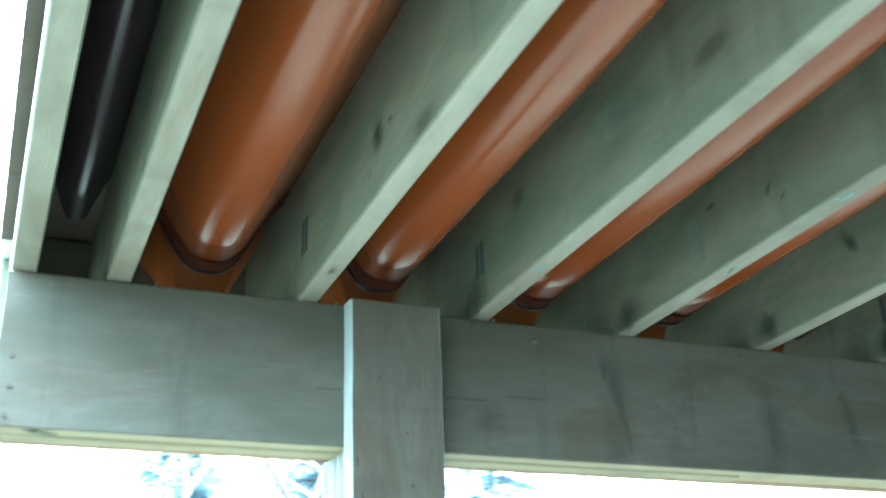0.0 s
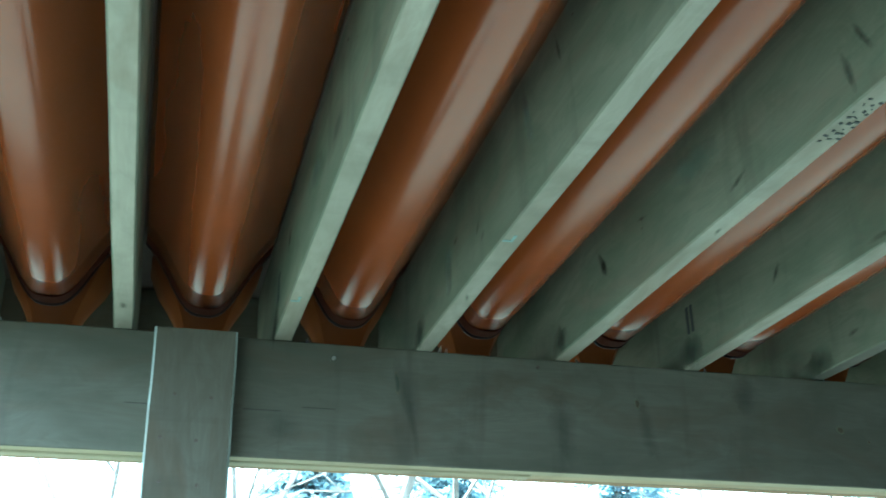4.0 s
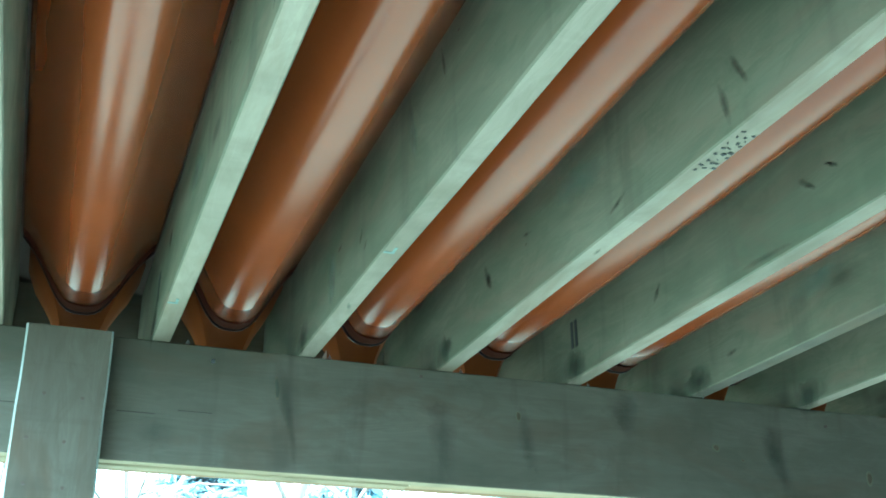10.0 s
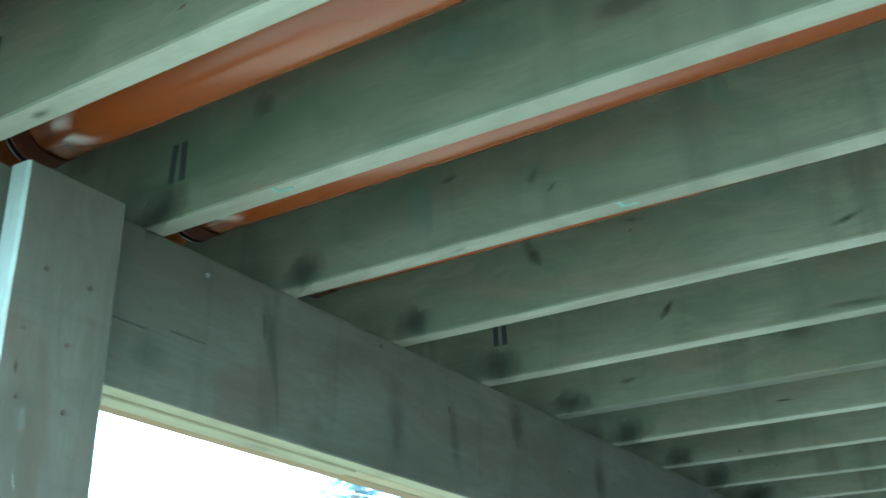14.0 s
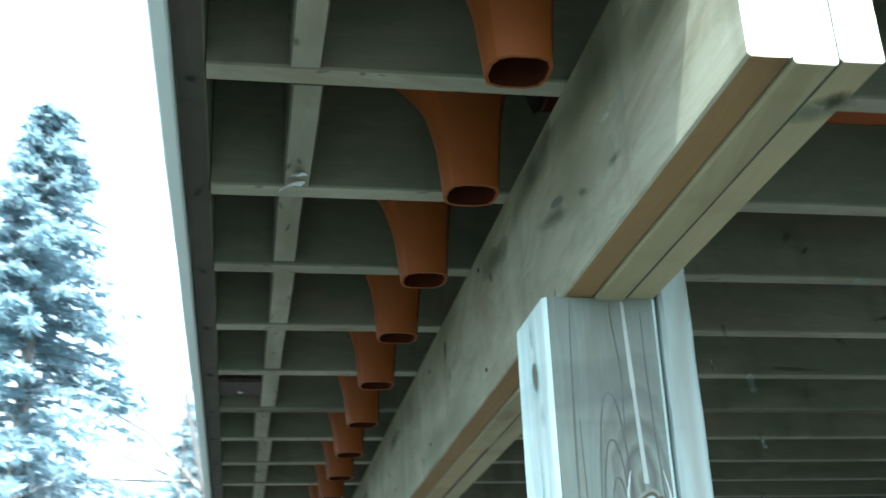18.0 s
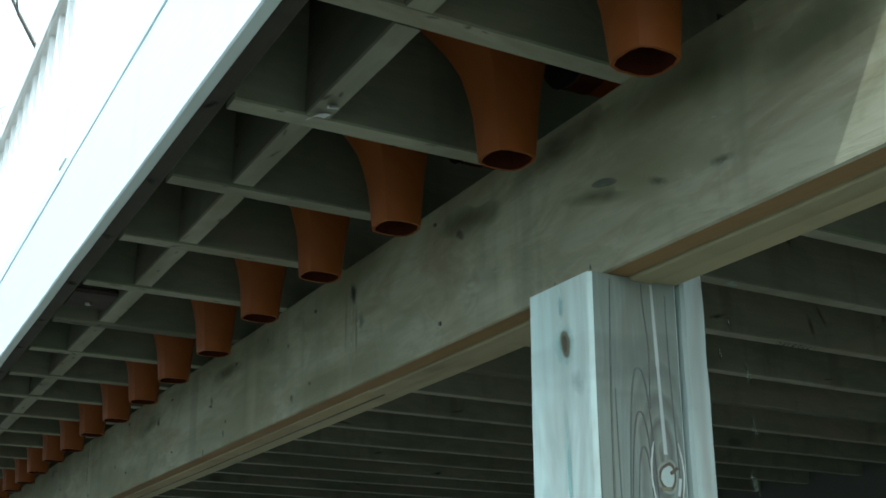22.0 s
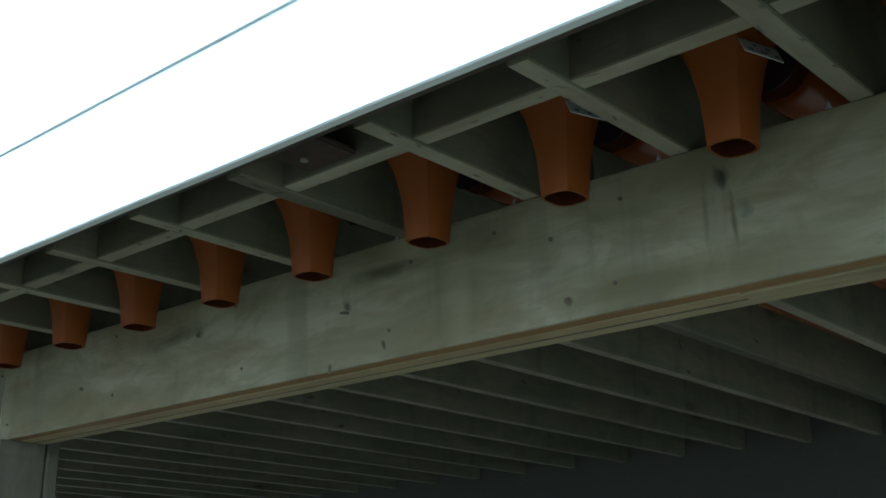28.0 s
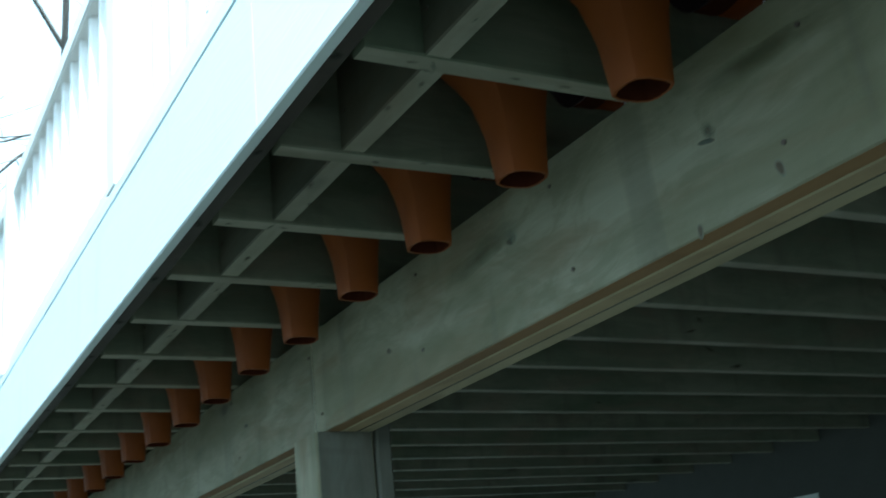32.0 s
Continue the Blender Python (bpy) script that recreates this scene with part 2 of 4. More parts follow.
M_LEAF = plain("evergreen_needles", (0.33, 0.41, 0.43), 0.95, var=0.18, scale=1.2, spec=0.1)
N, L = M_LEAF.node_tree.nodes, M_LEAF.node_tree.links
glow, both = N.new("ShaderNodeBsdfTranslucent"), N.new("ShaderNodeMixShader")
glow.inputs[0].default_value = (0.38, 0.49, 0.54, 1)
both.inputs[0].default_value = 0.55
L.new(N["Principled BSDF"].outputs[0], both.inputs[1])
L.new(glow.outputs[0], both.inputs[2])
L.new(both.outputs[0], N["Material Output"].inputs[0])
M_GROUND = plain("dry_lawn", (0.03, 0.033, 0.023), 0.95, var=0.35, scale=3.0, bump_d=0.02)
M_SLAB = plain("dark_ground", (0.032, 0.029, 0.024), 0.9, var=0.15, scale=5.0, bump_d=0.002)
M_RUST = plain("rusty_plate", (0.048, 0.034, 0.029), 0.7, 0.2, var=0.5, scale=40)
M_STAIN = plain("dark_crack", (0.05, 0.045, 0.04), 0.9)
m, N, L, b = material("window_glass")
b.inputs["Base Color"].default_value = (0.05, 0.06, 0.07, 1)
b.inputs["Roughness"].default_value = 0.05
M_GLASS = m


# ---- geometry helpers ----
def finish(bm, name, mat):
    me = bpy.data.meshes.new(name)
    bm.to_mesh(me)
    bm.free()
    for mt in (mat if isinstance(mat, (list, tuple)) else [mat]):
        me.materials.append(mt)
    return me


def part(name, bm, mat, parent, label="", smooth=False):
    ob = new(name, bm if isinstance(bm, bpy.types.Mesh) else finish(bm, name, mat))
    if smooth:
        for p in ob.data.polygons:
            p.use_smooth = True
    ob.parent = parent
    return tagged(ob, label)


def thing(name, x, y, z, label, category, group="", kind=""):
    e = new(name)
    e.empty_display_size = 0.1
    e.location = (x, y, z)
    return tagged(e, label, category, group, kind)


def box(sx, sy, sz, bevel=0.0, at=(0, 0, 0)):
    bm = bmesh.new()
    bmesh.ops.create_cube(bm, size=1)
    for v in bm.verts:
        v.co = Vector((v.co.x * sx, v.co.y * sy, v.co.z * sz))
    if bevel:
        bmesh.ops.bevel(bm, geom=bm.edges[:], offset=bevel, segments=2, affect="EDGES")
    for v in bm.verts:
        v.co += Vector(at)
    return bm


def disc(r, h, n=10):
    bm = bmesh.new()
    bmesh.ops.create_cone(bm, cap_ends=True, segments=n, radius1=r, radius2=r, depth=h)
    return bm


def sawn(length, width, depth, segs, wob, rng, bevel=0.0025):
    """A sawn board along x with slightly wavy, eased edges."""
    bm = bmesh.new()
    hw, hd, e = width / 2, depth / 2, bevel
    ring = [(-hw + e, -hd), (hw - e, -hd), (hw, -hd + e), (hw, hd - e), (hw - e, hd), (-hw + e, hd), (-hw, hd - e), (-hw, -hd + e)]
    rows = []
    for i in range(segs + 1):
        x = -length / 2 + length * i / segs
        a, c = rng.uniform(-wob, wob), rng.uniform(-wob, wob)
        rows.append([bm.verts.new((x, p + a, q + c)) for p, q in ring])
    for r0, r1 in zip(rows, rows[1:]):
        for i in range(8):
            bm.faces.new((r0[i], r1[i], r1[(i + 1) % 8], r0[(i + 1) % 8]))
    bm.faces.new(rows[0])
    bm.faces.new(rows[-1][::-1])
    bmesh.ops.recalc_face_normals(bm, faces=bm.faces[:])
    return bm


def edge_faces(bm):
    """The narrow edges take the second material, mostly a pale tone painting upward light."""
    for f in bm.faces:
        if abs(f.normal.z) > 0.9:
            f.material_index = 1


S, ZT, JW, JD = 0.3048, 2.45, 0.038, 0.235
ZTOP = ZT + JD
BEAM_B = 2.2065
LAST = 24
CX = 3.0                                  # middle of the deck along x


def jx(k):
    """The -x side of joist k."""
    return -0.445 if k == 1 else (k - 3) * S + {4: 0.009, 8: 0.009}.get(k, 0.0)


rng = random.Random(4)

# ---- ground and the unseen slab under the deck ----
bm = bmesh.new()
bmesh.ops.create_grid(bm, x_segments=60, y_segments=60, size=1)
for v in bm.verts:
    x, y = v.co.x, v.co.y
    X, Y = math.copysign(abs(x) ** 2.2 * 600, x), math.copysign(abs(y) ** 2.2 * 600, y)
    d = max(0.0, math.hypot(X - 2, Y) - 9)
    v.co = Vector((X, Y, -0.03 + 0.25 * noise.noise((X * 0.05, Y * 0.05, 0)) * min(1, d / 20)))
ground = new("ground", finish(bm, "ground", M_GROUND))
tagged(ground, "dull winter lawn around the deck", "ground", kind="structure")
# Unseen slab, added dark to cut the light bounced under the deck.
ground_slab = new("unseen_slab", finish(box(9.4, 4.6, 0.12, 0.01), "unseen_slab", M_SLAB))
ground_slab.location = (3.2, -0.95, 0.02)
tagged(ground_slab, "unseen dark ground under the deck, dims bounced light", "soil", kind="structure")

# ---- house wall ----
house = thing("house", 3.2, -2.98, 0, "house wall with a window behind the deck", "house", kind="structure")


def wall_piece(name, x0, x1, y0, y1, z0, z1, mat=M_WALL, parent=house, label=""):
    o = part(name, box(x1 - x0, y1 - y0, z1 - z0), mat, parent, label)
    o.location = Vector(((x0 + x1) / 2, (y0 + y1) / 2, (z0 + z1) / 2)) - Vector(parent.location)
    return o


WX0, WX1, WZ0, WZ1 = 4.65, 6.2, 0.9, 2.22
HY = -2.98
wall_piece("wall", -0.62, WX0, HY - 0.2, HY, -0.05, 5.2)
wall_piece("wall", WX1, 6.96, HY - 0.2, HY, -0.05, 5.2)
wall_piece("wall", WX0, WX1, HY - 0.2, HY, WZ1, 5.2)
wall_piece("wall", WX0, WX1, HY - 0.2, HY, -0.05, WZ0)
wall_piece("wall", 6.76, 6.96, -8.0, HY - 0.2, -0.05, 5.2)
wall_piece("wall", -0.62, -0.42, -8.0, HY - 0.2, -0.05, 5.2)
window = thing("window_1", (WX0 + WX1) / 2, HY - 0.06, WZ0, "white framed window with dark glass in the house wall", "window", kind="structure")
for nm, (x0, x1, z0, z1) in {"frame": (WX0, WX1, WZ1 - 0.06, WZ1), "frame.001": (WX0, WX1, WZ0, WZ0 + 0.06), "frame.002": (WX0, WX0 + 0.06, WZ0 + 0.06, WZ1 - 0.06),
                             "frame.003": (WX1 - 0.06, WX1, WZ0 + 0.06, WZ1 - 0.06)}.items():
    wall_piece("frame", x0, x1, HY - 0.10, HY - 0.02, z0, z1, M_TRIM, window)
wall_piece("pane", WX0 + 0.06, WX1 - 0.06, HY - 0.07, HY - 0.06, WZ0 + 0.06, WZ1 - 0.06, M_GLASS, window)

# ---- beam of three plies ----
beam = thing("beam", 2.9, 0.057, BEAM_B, "three-ply treated lumber beam carrying the deck joists", "beam")
BX0, BX1 = -0.448, 6.44


def ply(x0, x1, y0, zb, side, bottom, label):
    bm = sawn(x1 - x0, 0.0375, ZT - 0.001 - zb, 14, 0.0004, rng)
    for f in bm.faces:
        if f.normal.z < -0.9:
            f.material_index = 1
        elif f.normal.x < -0.9:
            f.material_index = 2
    o = part("ply", bm, [side, bottom, M_END], beam, label)
    o.location = Vector(((x0 + x1) / 2, y0 + 0.019, (zb + ZT - 0.001) / 2)) - beam.location
    return o


ply(BX0, 3.175, 0.0, BEAM_B, M_BEAM_IN, M_CREAM, "grey inner beam ply darkened to paint shade")
ply(3.178, BX1, 0.0, BEAM_B, M_BEAM_IN, M_CREAM, "grey inner beam ply darkened to paint shade")
ply(BX0 + 0.002, 0.866, 0.038, BEAM_B - 0.003, M_CREAM, M_CREAM, "cream middle beam ply")
ply(0.870, BX1, 0.038, BEAM_B + 0.0006, M_CREAM, M_TAN_PALE, "cream middle beam ply")
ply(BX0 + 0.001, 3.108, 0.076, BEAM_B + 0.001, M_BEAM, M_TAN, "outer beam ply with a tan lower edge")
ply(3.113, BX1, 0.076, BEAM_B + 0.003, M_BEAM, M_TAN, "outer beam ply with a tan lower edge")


def nail(parent, x, y, z, axis="y", r=0.0035, h=0.004):
    o = part("nail", disc(r, h), M_NAIL, parent)
    o.matrix_local = Matrix.Translation(Vector((x, y, z)) - Vector(parent.location)) @ (pose(0, 0, 0, 90) if axis == "y" else pose(0, 0, 0, 0, 90) if axis == "x" else Matrix())
    return o


# ---- posts with a cleat board on the inner side ----
def swirl(m, at):
    """Bends the growth rings of a wood round one knot."""
    N, L = m.node_tree.nodes, m.node_tree.links
    b = N["Principled BSDF"]
    old = b.inputs["Base Color"].links[0].from_socket
    tc = N.new("ShaderNodeTexCoord")
    mp = N.new("ShaderNodeMapping")
    mp.vector_type = "TEXTURE"
    mp.inputs["Location"].default_value = at
    mp.inputs["Scale"].default_value = (2.4, 1.0, 1.6)
    L.new(tc.outputs["Object"], mp.inputs[0])
    wob = N.new("ShaderNodeTexNoise")
    wob.inputs["Scale"].default_value = 22.0
    L.new(tc.outputs["Object"], wob.inputs["Vector"])
    ln = N.new("ShaderNodeVectorMath")
    ln.operation = "LENGTH"
    L.new(mp.outputs[0], ln.inputs[0])
    d = math_node(N, L, "ADD", ln.outputs["Value"], math_node(N, L, "MULTIPLY", wob.outputs["Fac"], 0.022))
    wave = math_node(N, L, "FRACT", math_node(N, L, "MULTIPLY", d, 62.0))
    wr = ramp(N, [(0.0, (0.0,) * 3), (0.7, (1.0,) * 3), (0.95, (0.4,) * 3), (1.0, (0.0,) * 3)])
    L.new(wave, wr.inputs[0])
    fade = ramp(N, [(0.02, (0.9,) * 3), (0.045, (0.55,) * 3), (0.085, (0.0,) * 3)])
    L.new(d, fade.inputs[0])
    fac = math_node(N, L, "MULTIPLY", wr.outputs[0], fade.outputs[0])
    L.new(mix(N, L, old, (0.07, 0.07, 0.058), fac), b.inputs["Base Color"])


# Darker copy of the post wood, painting shade on its -x face.
M_POST_KNOT = wood("knotty_shaded_post_wood", (0.235, 0.260, 0.222), (0.128, 0.142, 0.120), (0.140, 0.168, 0.148), knots=0.0, stain_amount=0.8)
swirl(M_POST_KNOT, (0.835, -0.030, 0.07))
for px in (0.086, 3.05, 6.0):
    post = thing("post", px + 0.07, 0.07, 0, "square treated wood post with a cleat board, under the beam", "post", "deck posts")
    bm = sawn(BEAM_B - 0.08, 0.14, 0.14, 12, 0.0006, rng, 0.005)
    # Lit tone on most faces, shaded tone on the -x face.
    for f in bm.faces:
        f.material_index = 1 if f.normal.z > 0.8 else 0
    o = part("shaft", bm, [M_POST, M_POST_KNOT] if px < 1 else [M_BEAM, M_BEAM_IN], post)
    o.matrix_local = Matrix.Translation((0, 0, (BEAM_B + 0.08) / 2)) @ pose(0, 0, 0, 0, -90)
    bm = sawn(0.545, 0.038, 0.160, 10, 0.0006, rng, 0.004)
    # Light painted on the edges, shade on the -y face.
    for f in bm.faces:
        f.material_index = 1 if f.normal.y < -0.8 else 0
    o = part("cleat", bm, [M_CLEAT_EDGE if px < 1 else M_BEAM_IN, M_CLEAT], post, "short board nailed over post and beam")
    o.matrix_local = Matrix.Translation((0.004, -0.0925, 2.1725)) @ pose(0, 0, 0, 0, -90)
    part("footing", box(0.3, 0.3, 0.16, 0.02, (0, 0, 0.08)), M_SLAB, post)
    for dx, dz in ((0.043, 2.312), (0.107, 2.308), (0.026, 2.228), (0.084, 2.224), (0.031, 2.145), (0.10, 2.14), (0.03, 2.02), (0.11, 2.0)):
        nail(post, px + dx + rng.uniform(-0.006, 0.006), -0.0415, dz)

# ---- joists ----
joists = {}
for k in range(1, LAST + 1):
    y0 = HY + 0.002
    ln = 0.5365 - y0
    xj = jx(k) + JW / 2
    jo = thing("joist", xj, 0.5365, ZT, "treated lumber floor joist resting across the beam", "joist", "deck joists")
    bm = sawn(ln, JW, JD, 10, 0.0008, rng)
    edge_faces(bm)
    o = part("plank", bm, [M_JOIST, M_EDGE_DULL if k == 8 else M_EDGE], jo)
    o.matrix_local = Matrix.Translation((0, -ln / 2, JD / 2)) @ pose(0, 0, 0, 0, 0, 90)
    joists[k] = jo


def mark_bar(parent, x, y, z, sx, sy, sz, mat, name="ink_mark", label="", rx=0):
    o = part(name, box(sx, sy, sz), mat, parent, label)
    o.matrix_local = Matrix.Translation(Vector((x, y, z)) - Vector(parent.location)) @ pose(0, 0, 0, rx)
    return o


# ---- rim joist, fascia and blocking ----
rim = thing("rim_joist", CX, 0.5555, ZT + 0.008, "long treated rim joist closing the joist ends", "rim joist")
for x0, x1 in ((BX0 - 0.012, 3.292), (3.295, BX1 - 0.01)):
    bm = sawn(x1 - x0, 0.0365, JD - 0.009, 14, 0.0008, rng)
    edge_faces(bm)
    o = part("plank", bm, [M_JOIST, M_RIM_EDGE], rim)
    o.location = ((x0 + x1) / 2 - CX, 0, (JD - 0.009) / 2)
fascia = thing("fascia_board", CX, 0.5842, ZT - 0.010, "white painted fascia board along the deck edge", "fascia")
for x0, x1 in ((BX0 - 0.02, 2.072), (2.0735, BX1 + 0.008)):
    o = part("plank", sawn(x1 - x0, 0.020, JD + 0.009, 14, 0.0006, rng), M_WHITEWOOD, fascia)
    o.location = ((x0 + x1) / 2 - CX, 0, (JD + 0.009) / 2)
for k in range(1, LAST):
    x0, x1 = jx(k) + JW, jx(k + 1)
    bl = thing("blocking", (x0 + x1) / 2, {3: 0.420, 4: 0.424, 8: 0.433}.get(k, 0.423) + 0.5 * rng.uniform(-0.004, 0.004), ZT + rng.uniform(-0.003, 0.002), "short blocking board between two joists", "blocking", "blocking boards")
    bm = sawn(x1 - x0 - 0.001, 0.038, JD - 0.006, 3, 0.0005, rng)
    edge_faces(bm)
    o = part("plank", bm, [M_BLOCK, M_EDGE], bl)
    for sx in (-1, 1):
        n2 = part("nail", disc(0.0035, 0.003), M_NAIL, bl)
        n2.matrix_local = Matrix.Translation((sx * ((x1 - x0) / 2 - 0.018), 0.0195, 0.06)) @ pose(0, 0, 0, 90)
    o.location = (0, 0, JD / 2)

# ---- drain troughs between the joists ----
def bell(x, half, zb, amp, wide=0.082, steep=2.9):
    w = wide * half / 0.1334
    return zb + amp * (0.72 * (1 - math.exp(-(abs(x) / w) ** steep)) + 0.28 * (abs(x) / half) ** 3)


def trough_mesh(half, y0, y1, zb0, amp):
    bm = bmesh.new()
    rows = []
    ny, nx = 24, 26
    for j in range(ny + 1):
        y = y0 + (y1 - y0) * j / ny
        zb = zb0 - 0.010 * y + 0.003 * math.sin(y * 2.3)
        rows.append([bm.verts.new((half * (2 * i / nx - 1), y, bell(half * (2 * i / nx - 1), half, zb, amp) + 0.0012 * noise.noise((i * 0.3, y * 3, half)))) for i in range(nx + 1)])
    for r0, r1 in zip(rows, rows[1:]):
        for i in range(nx):
            bm.faces.new((r0[i], r0[i + 1], r1[i + 1], r1[i]))
    res = bmesh.ops.extrude_face_region(bm, geom=bm.faces[:])
    for v in res["geom"]:
        if isinstance(v, bmesh.types.BMVert):
            v.co.z += 0.002
    bmesh.ops.recalc_face_normals(bm, faces=bm.faces[:])
    return bm


HALF = (S - JW) / 2
mesh_long = finish(trough_mesh(HALF, HY + 0.01, 0.085, ZT + 0.072, 0.155), "membrane", M_TROUGH)
mesh_slim = finish(trough_mesh((jx(2) - jx(1) - JW) / 2, HY + 0.01, 0.085, ZT + 0.13, 0.09), "membrane", M_FILM_SHADE)


def lip_mesh(half, zb0, amp):
    """The thickened rim at the outer end of a trough."""
    bm = bmesh.new()
    nx = 26
    rows = []
    for y, dz in ((0.0862, -0.0012), (0.0902, -0.0012), (0.0902, 0.0032), (0.0862, 0.0032)):
        rows.append([bm.verts.new((half * (2 * i / nx - 1), y, bell(half * (2 * i / nx - 1), half, zb0 - 0.0009 + 0.003 * math.sin(0.2), amp) + dz)) for i in range(nx + 1)])
    for a, b2 in zip(rows, rows[1:] + rows[:1]):
        for i in range(nx):
            bm.faces.new((a[i], a[i + 1], b2[i + 1], b2[i]))
    bmesh.ops.recalc_face_normals(bm, faces=bm.faces[:])
    return bm




def shade_sheet_mesh(half):
    """Dark sheet that paints the shade round a trough's outer end."""
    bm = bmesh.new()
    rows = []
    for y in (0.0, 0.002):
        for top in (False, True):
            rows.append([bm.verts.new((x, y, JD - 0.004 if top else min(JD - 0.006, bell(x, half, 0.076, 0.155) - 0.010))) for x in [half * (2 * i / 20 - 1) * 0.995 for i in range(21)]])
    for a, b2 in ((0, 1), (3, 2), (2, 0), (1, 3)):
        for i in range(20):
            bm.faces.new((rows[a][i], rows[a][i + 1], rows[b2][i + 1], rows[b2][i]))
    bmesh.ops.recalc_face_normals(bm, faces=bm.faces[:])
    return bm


mesh_shade_sheet = finish(shade_sheet_mesh(HALF), "shade_sheet", M_FILM_SHADE)
# Added sleeve, there only to darken the trough's last few centimetres.
mesh_shade_sleeve = finish(trough_mesh(HALF - 0.002, 0.050, 0.0857, ZT + 0.0692, 0.155), "shade_sleeve", M_SHADED_RED)
mesh_lip = finish(lip_mesh(HALF - 0.012, ZT + 0.072, 0.135), "lip", M_LIP)


SECTIONS = ((2.370, 0.166, 0.236, 0.033), (2.40, 0.164, 0.239, 0.035), (2.44, 0.161, 0.243, 0.038), (2.468, 0.158, 0.249, 0.043), (2.502, 0.153, 0.259, 0.050),
            (2.532, 0.144, 0.277, 0.062), (2.562, 0.129, 0.303, 0.077), (2.60, 0.110, 0.338, 0.098), (2.66, 0.096, 0.372, 0.120))


def section_ring(bm, z, y0, y1, xh, inset=0.0):
    cy, hy, hx = (y0 + y1) / 2, (y1 - y0) / 2 - inset, xh - inset
    c = 0.62 * min(hx, hy)
    pts = [(-hx, -hy + c), (-hx + c * 0.3, -hy + c * 0.3), (-hx + c, -hy), (hx - c, -hy), (hx - c * 0.3, -hy + c * 0.3), (hx, -hy + c),
           (hx, hy - c), (hx - c * 0.3, hy - c * 0.3), (hx - c, hy), (-hx + c, hy), (-hx + c * 0.3, hy - c * 0.3), (-hx, hy - c)]
    return [bm.verts.new((x, cy + y, z)) for x, y in pts]


def funnel_mesh():
    bm = bmesh.new()
    outer = [section_ring(bm, *s) for s in SECTIONS]
    inner = [section_ring(bm, s[0], s[1], s[2], s[3], 0.004) for s in SECTIONS]
    n = 12
    for rings, flip in ((outer, False), (inner, True)):
        for a, b2 in zip(rings, rings[1:]):
            for i in range(n):
                q = (a[i], a[(i + 1) % n], b2[(i + 1) % n], b2[i])
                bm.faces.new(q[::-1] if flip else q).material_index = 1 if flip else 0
    for i in range(n):
        bm.faces.new((outer[0][i], inner[0][i], inner[0][(i + 1) % n], outer[0][(i + 1) % n]))
    bmesh.ops.recalc_face_normals(bm, faces=bm.faces[:])
    return bm


spouts = {}
mesh_funnel = finish(funnel_mesh(), "spout", [M_FUNNEL, M_SHADED_RED])
for p in mesh_funnel.polygons:
    p.use_smooth = True
mesh_funnel.set_sharp_from_angle(angle=radians(32))
for k in range(1, LAST):
    xc = (jx(k) + JW + jx(k + 1)) / 2
    tr = thing("drain_trough", xc, 0, ZT, "glossy black drain film in the narrow end bay" if k == 1 else "glossy terracotta vinyl drain trough slung between joists", "trough", "drain troughs")
    me = mesh_slim if k == 1 else mesh_long
    o = part("membrane", me, None, tr, smooth=True)
    o.location = (0, 0, -ZT)
    if k == 1:
        continue
    o = part("lip", mesh_lip, None, tr, "hemmed end of the trough, darkened to paint shade", smooth=True)
    o.location = (0, 0, -ZT)
    o = part("shade_sleeve", mesh_shade_sleeve, None, tr, "added dark sleeve painting shade round the trough's end", smooth=True)
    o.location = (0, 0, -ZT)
    o = part("shade_sheet", mesh_shade_sheet, None, tr, "dark sheet painting shade behind the trough's end")
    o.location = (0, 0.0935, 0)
    fu = thing("downspout", xc + rng.uniform(-0.006, 0.006), {2: 0.009, 3: -0.003}.get(k, 0.014) + 0.5 * rng.uniform(-0.006, 0.006), ZT + 0.009, "terracotta plastic downspout funnel hanging outside the beam", "downspout", "downspouts")
    spouts[k] = fu
    fu.rotation_euler = (radians(rng.uniform(-1.2, 1.2)), radians(rng.uniform(-1.5, 1.5)), radians(rng.uniform(-1.5, 1.5)))
    # White wedge in place of daylight showing through the gap by the joist.
    bm = bmesh.new()
    for f in ((-0.101, 0.066, 0.001), (-0.076, 0.066, 0.001), (-0.090, 0.071, 0.030), (-0.101, 0.068, 0.001), (-0.076, 0.068, 0.001), (-0.090, 0.073, 0.030)):
        bm.verts.new(f)
    bm.verts.ensure_lookup_table()
    for f in ((0, 1, 2), (5, 4, 3), (0, 3, 4, 1), (1, 4, 5, 2), (2, 5, 3, 0)):
        bm.faces.new([bm.verts[q] for q in f])
    o = part("gap_light", bm, M_TAG, fu, "white wedge painting daylight in the gap by the joist")
    o.location = (0, -fu.location.y, -0.009)
    o = part("spout", mesh_funnel, None, fu)
    o.location = (0, 0, -ZT)

# ---- railing on the deck edge ----
rail = thing("railing", CX, 0.552, ZTOP + 0.028, "white painted deck railing with slim balusters", "railing")
for z, h in ((0.031, 0.055), (0.68, 0.06)):
    o = part("rail", box(6.90, 0.06, h, 0.006), M_RAIL, rail)
    o.location = (0, 0, z)
for px in (-3.40, -1.70, 0.0, 1.70, 3.40):
    o = part("rail_post", box(0.09, 0.09, 0.76, 0.006), M_RAIL, rail)
    o.location = (px, 0, 0.38)
bal = finish(box(0.03, 0.03, 0.60, 0.003), "baluster", M_RAIL)
for i in range(53):
    o = part("baluster", bal, None, rail)
    o.location = (-3.354 + i * 0.129, 0, 0.355)

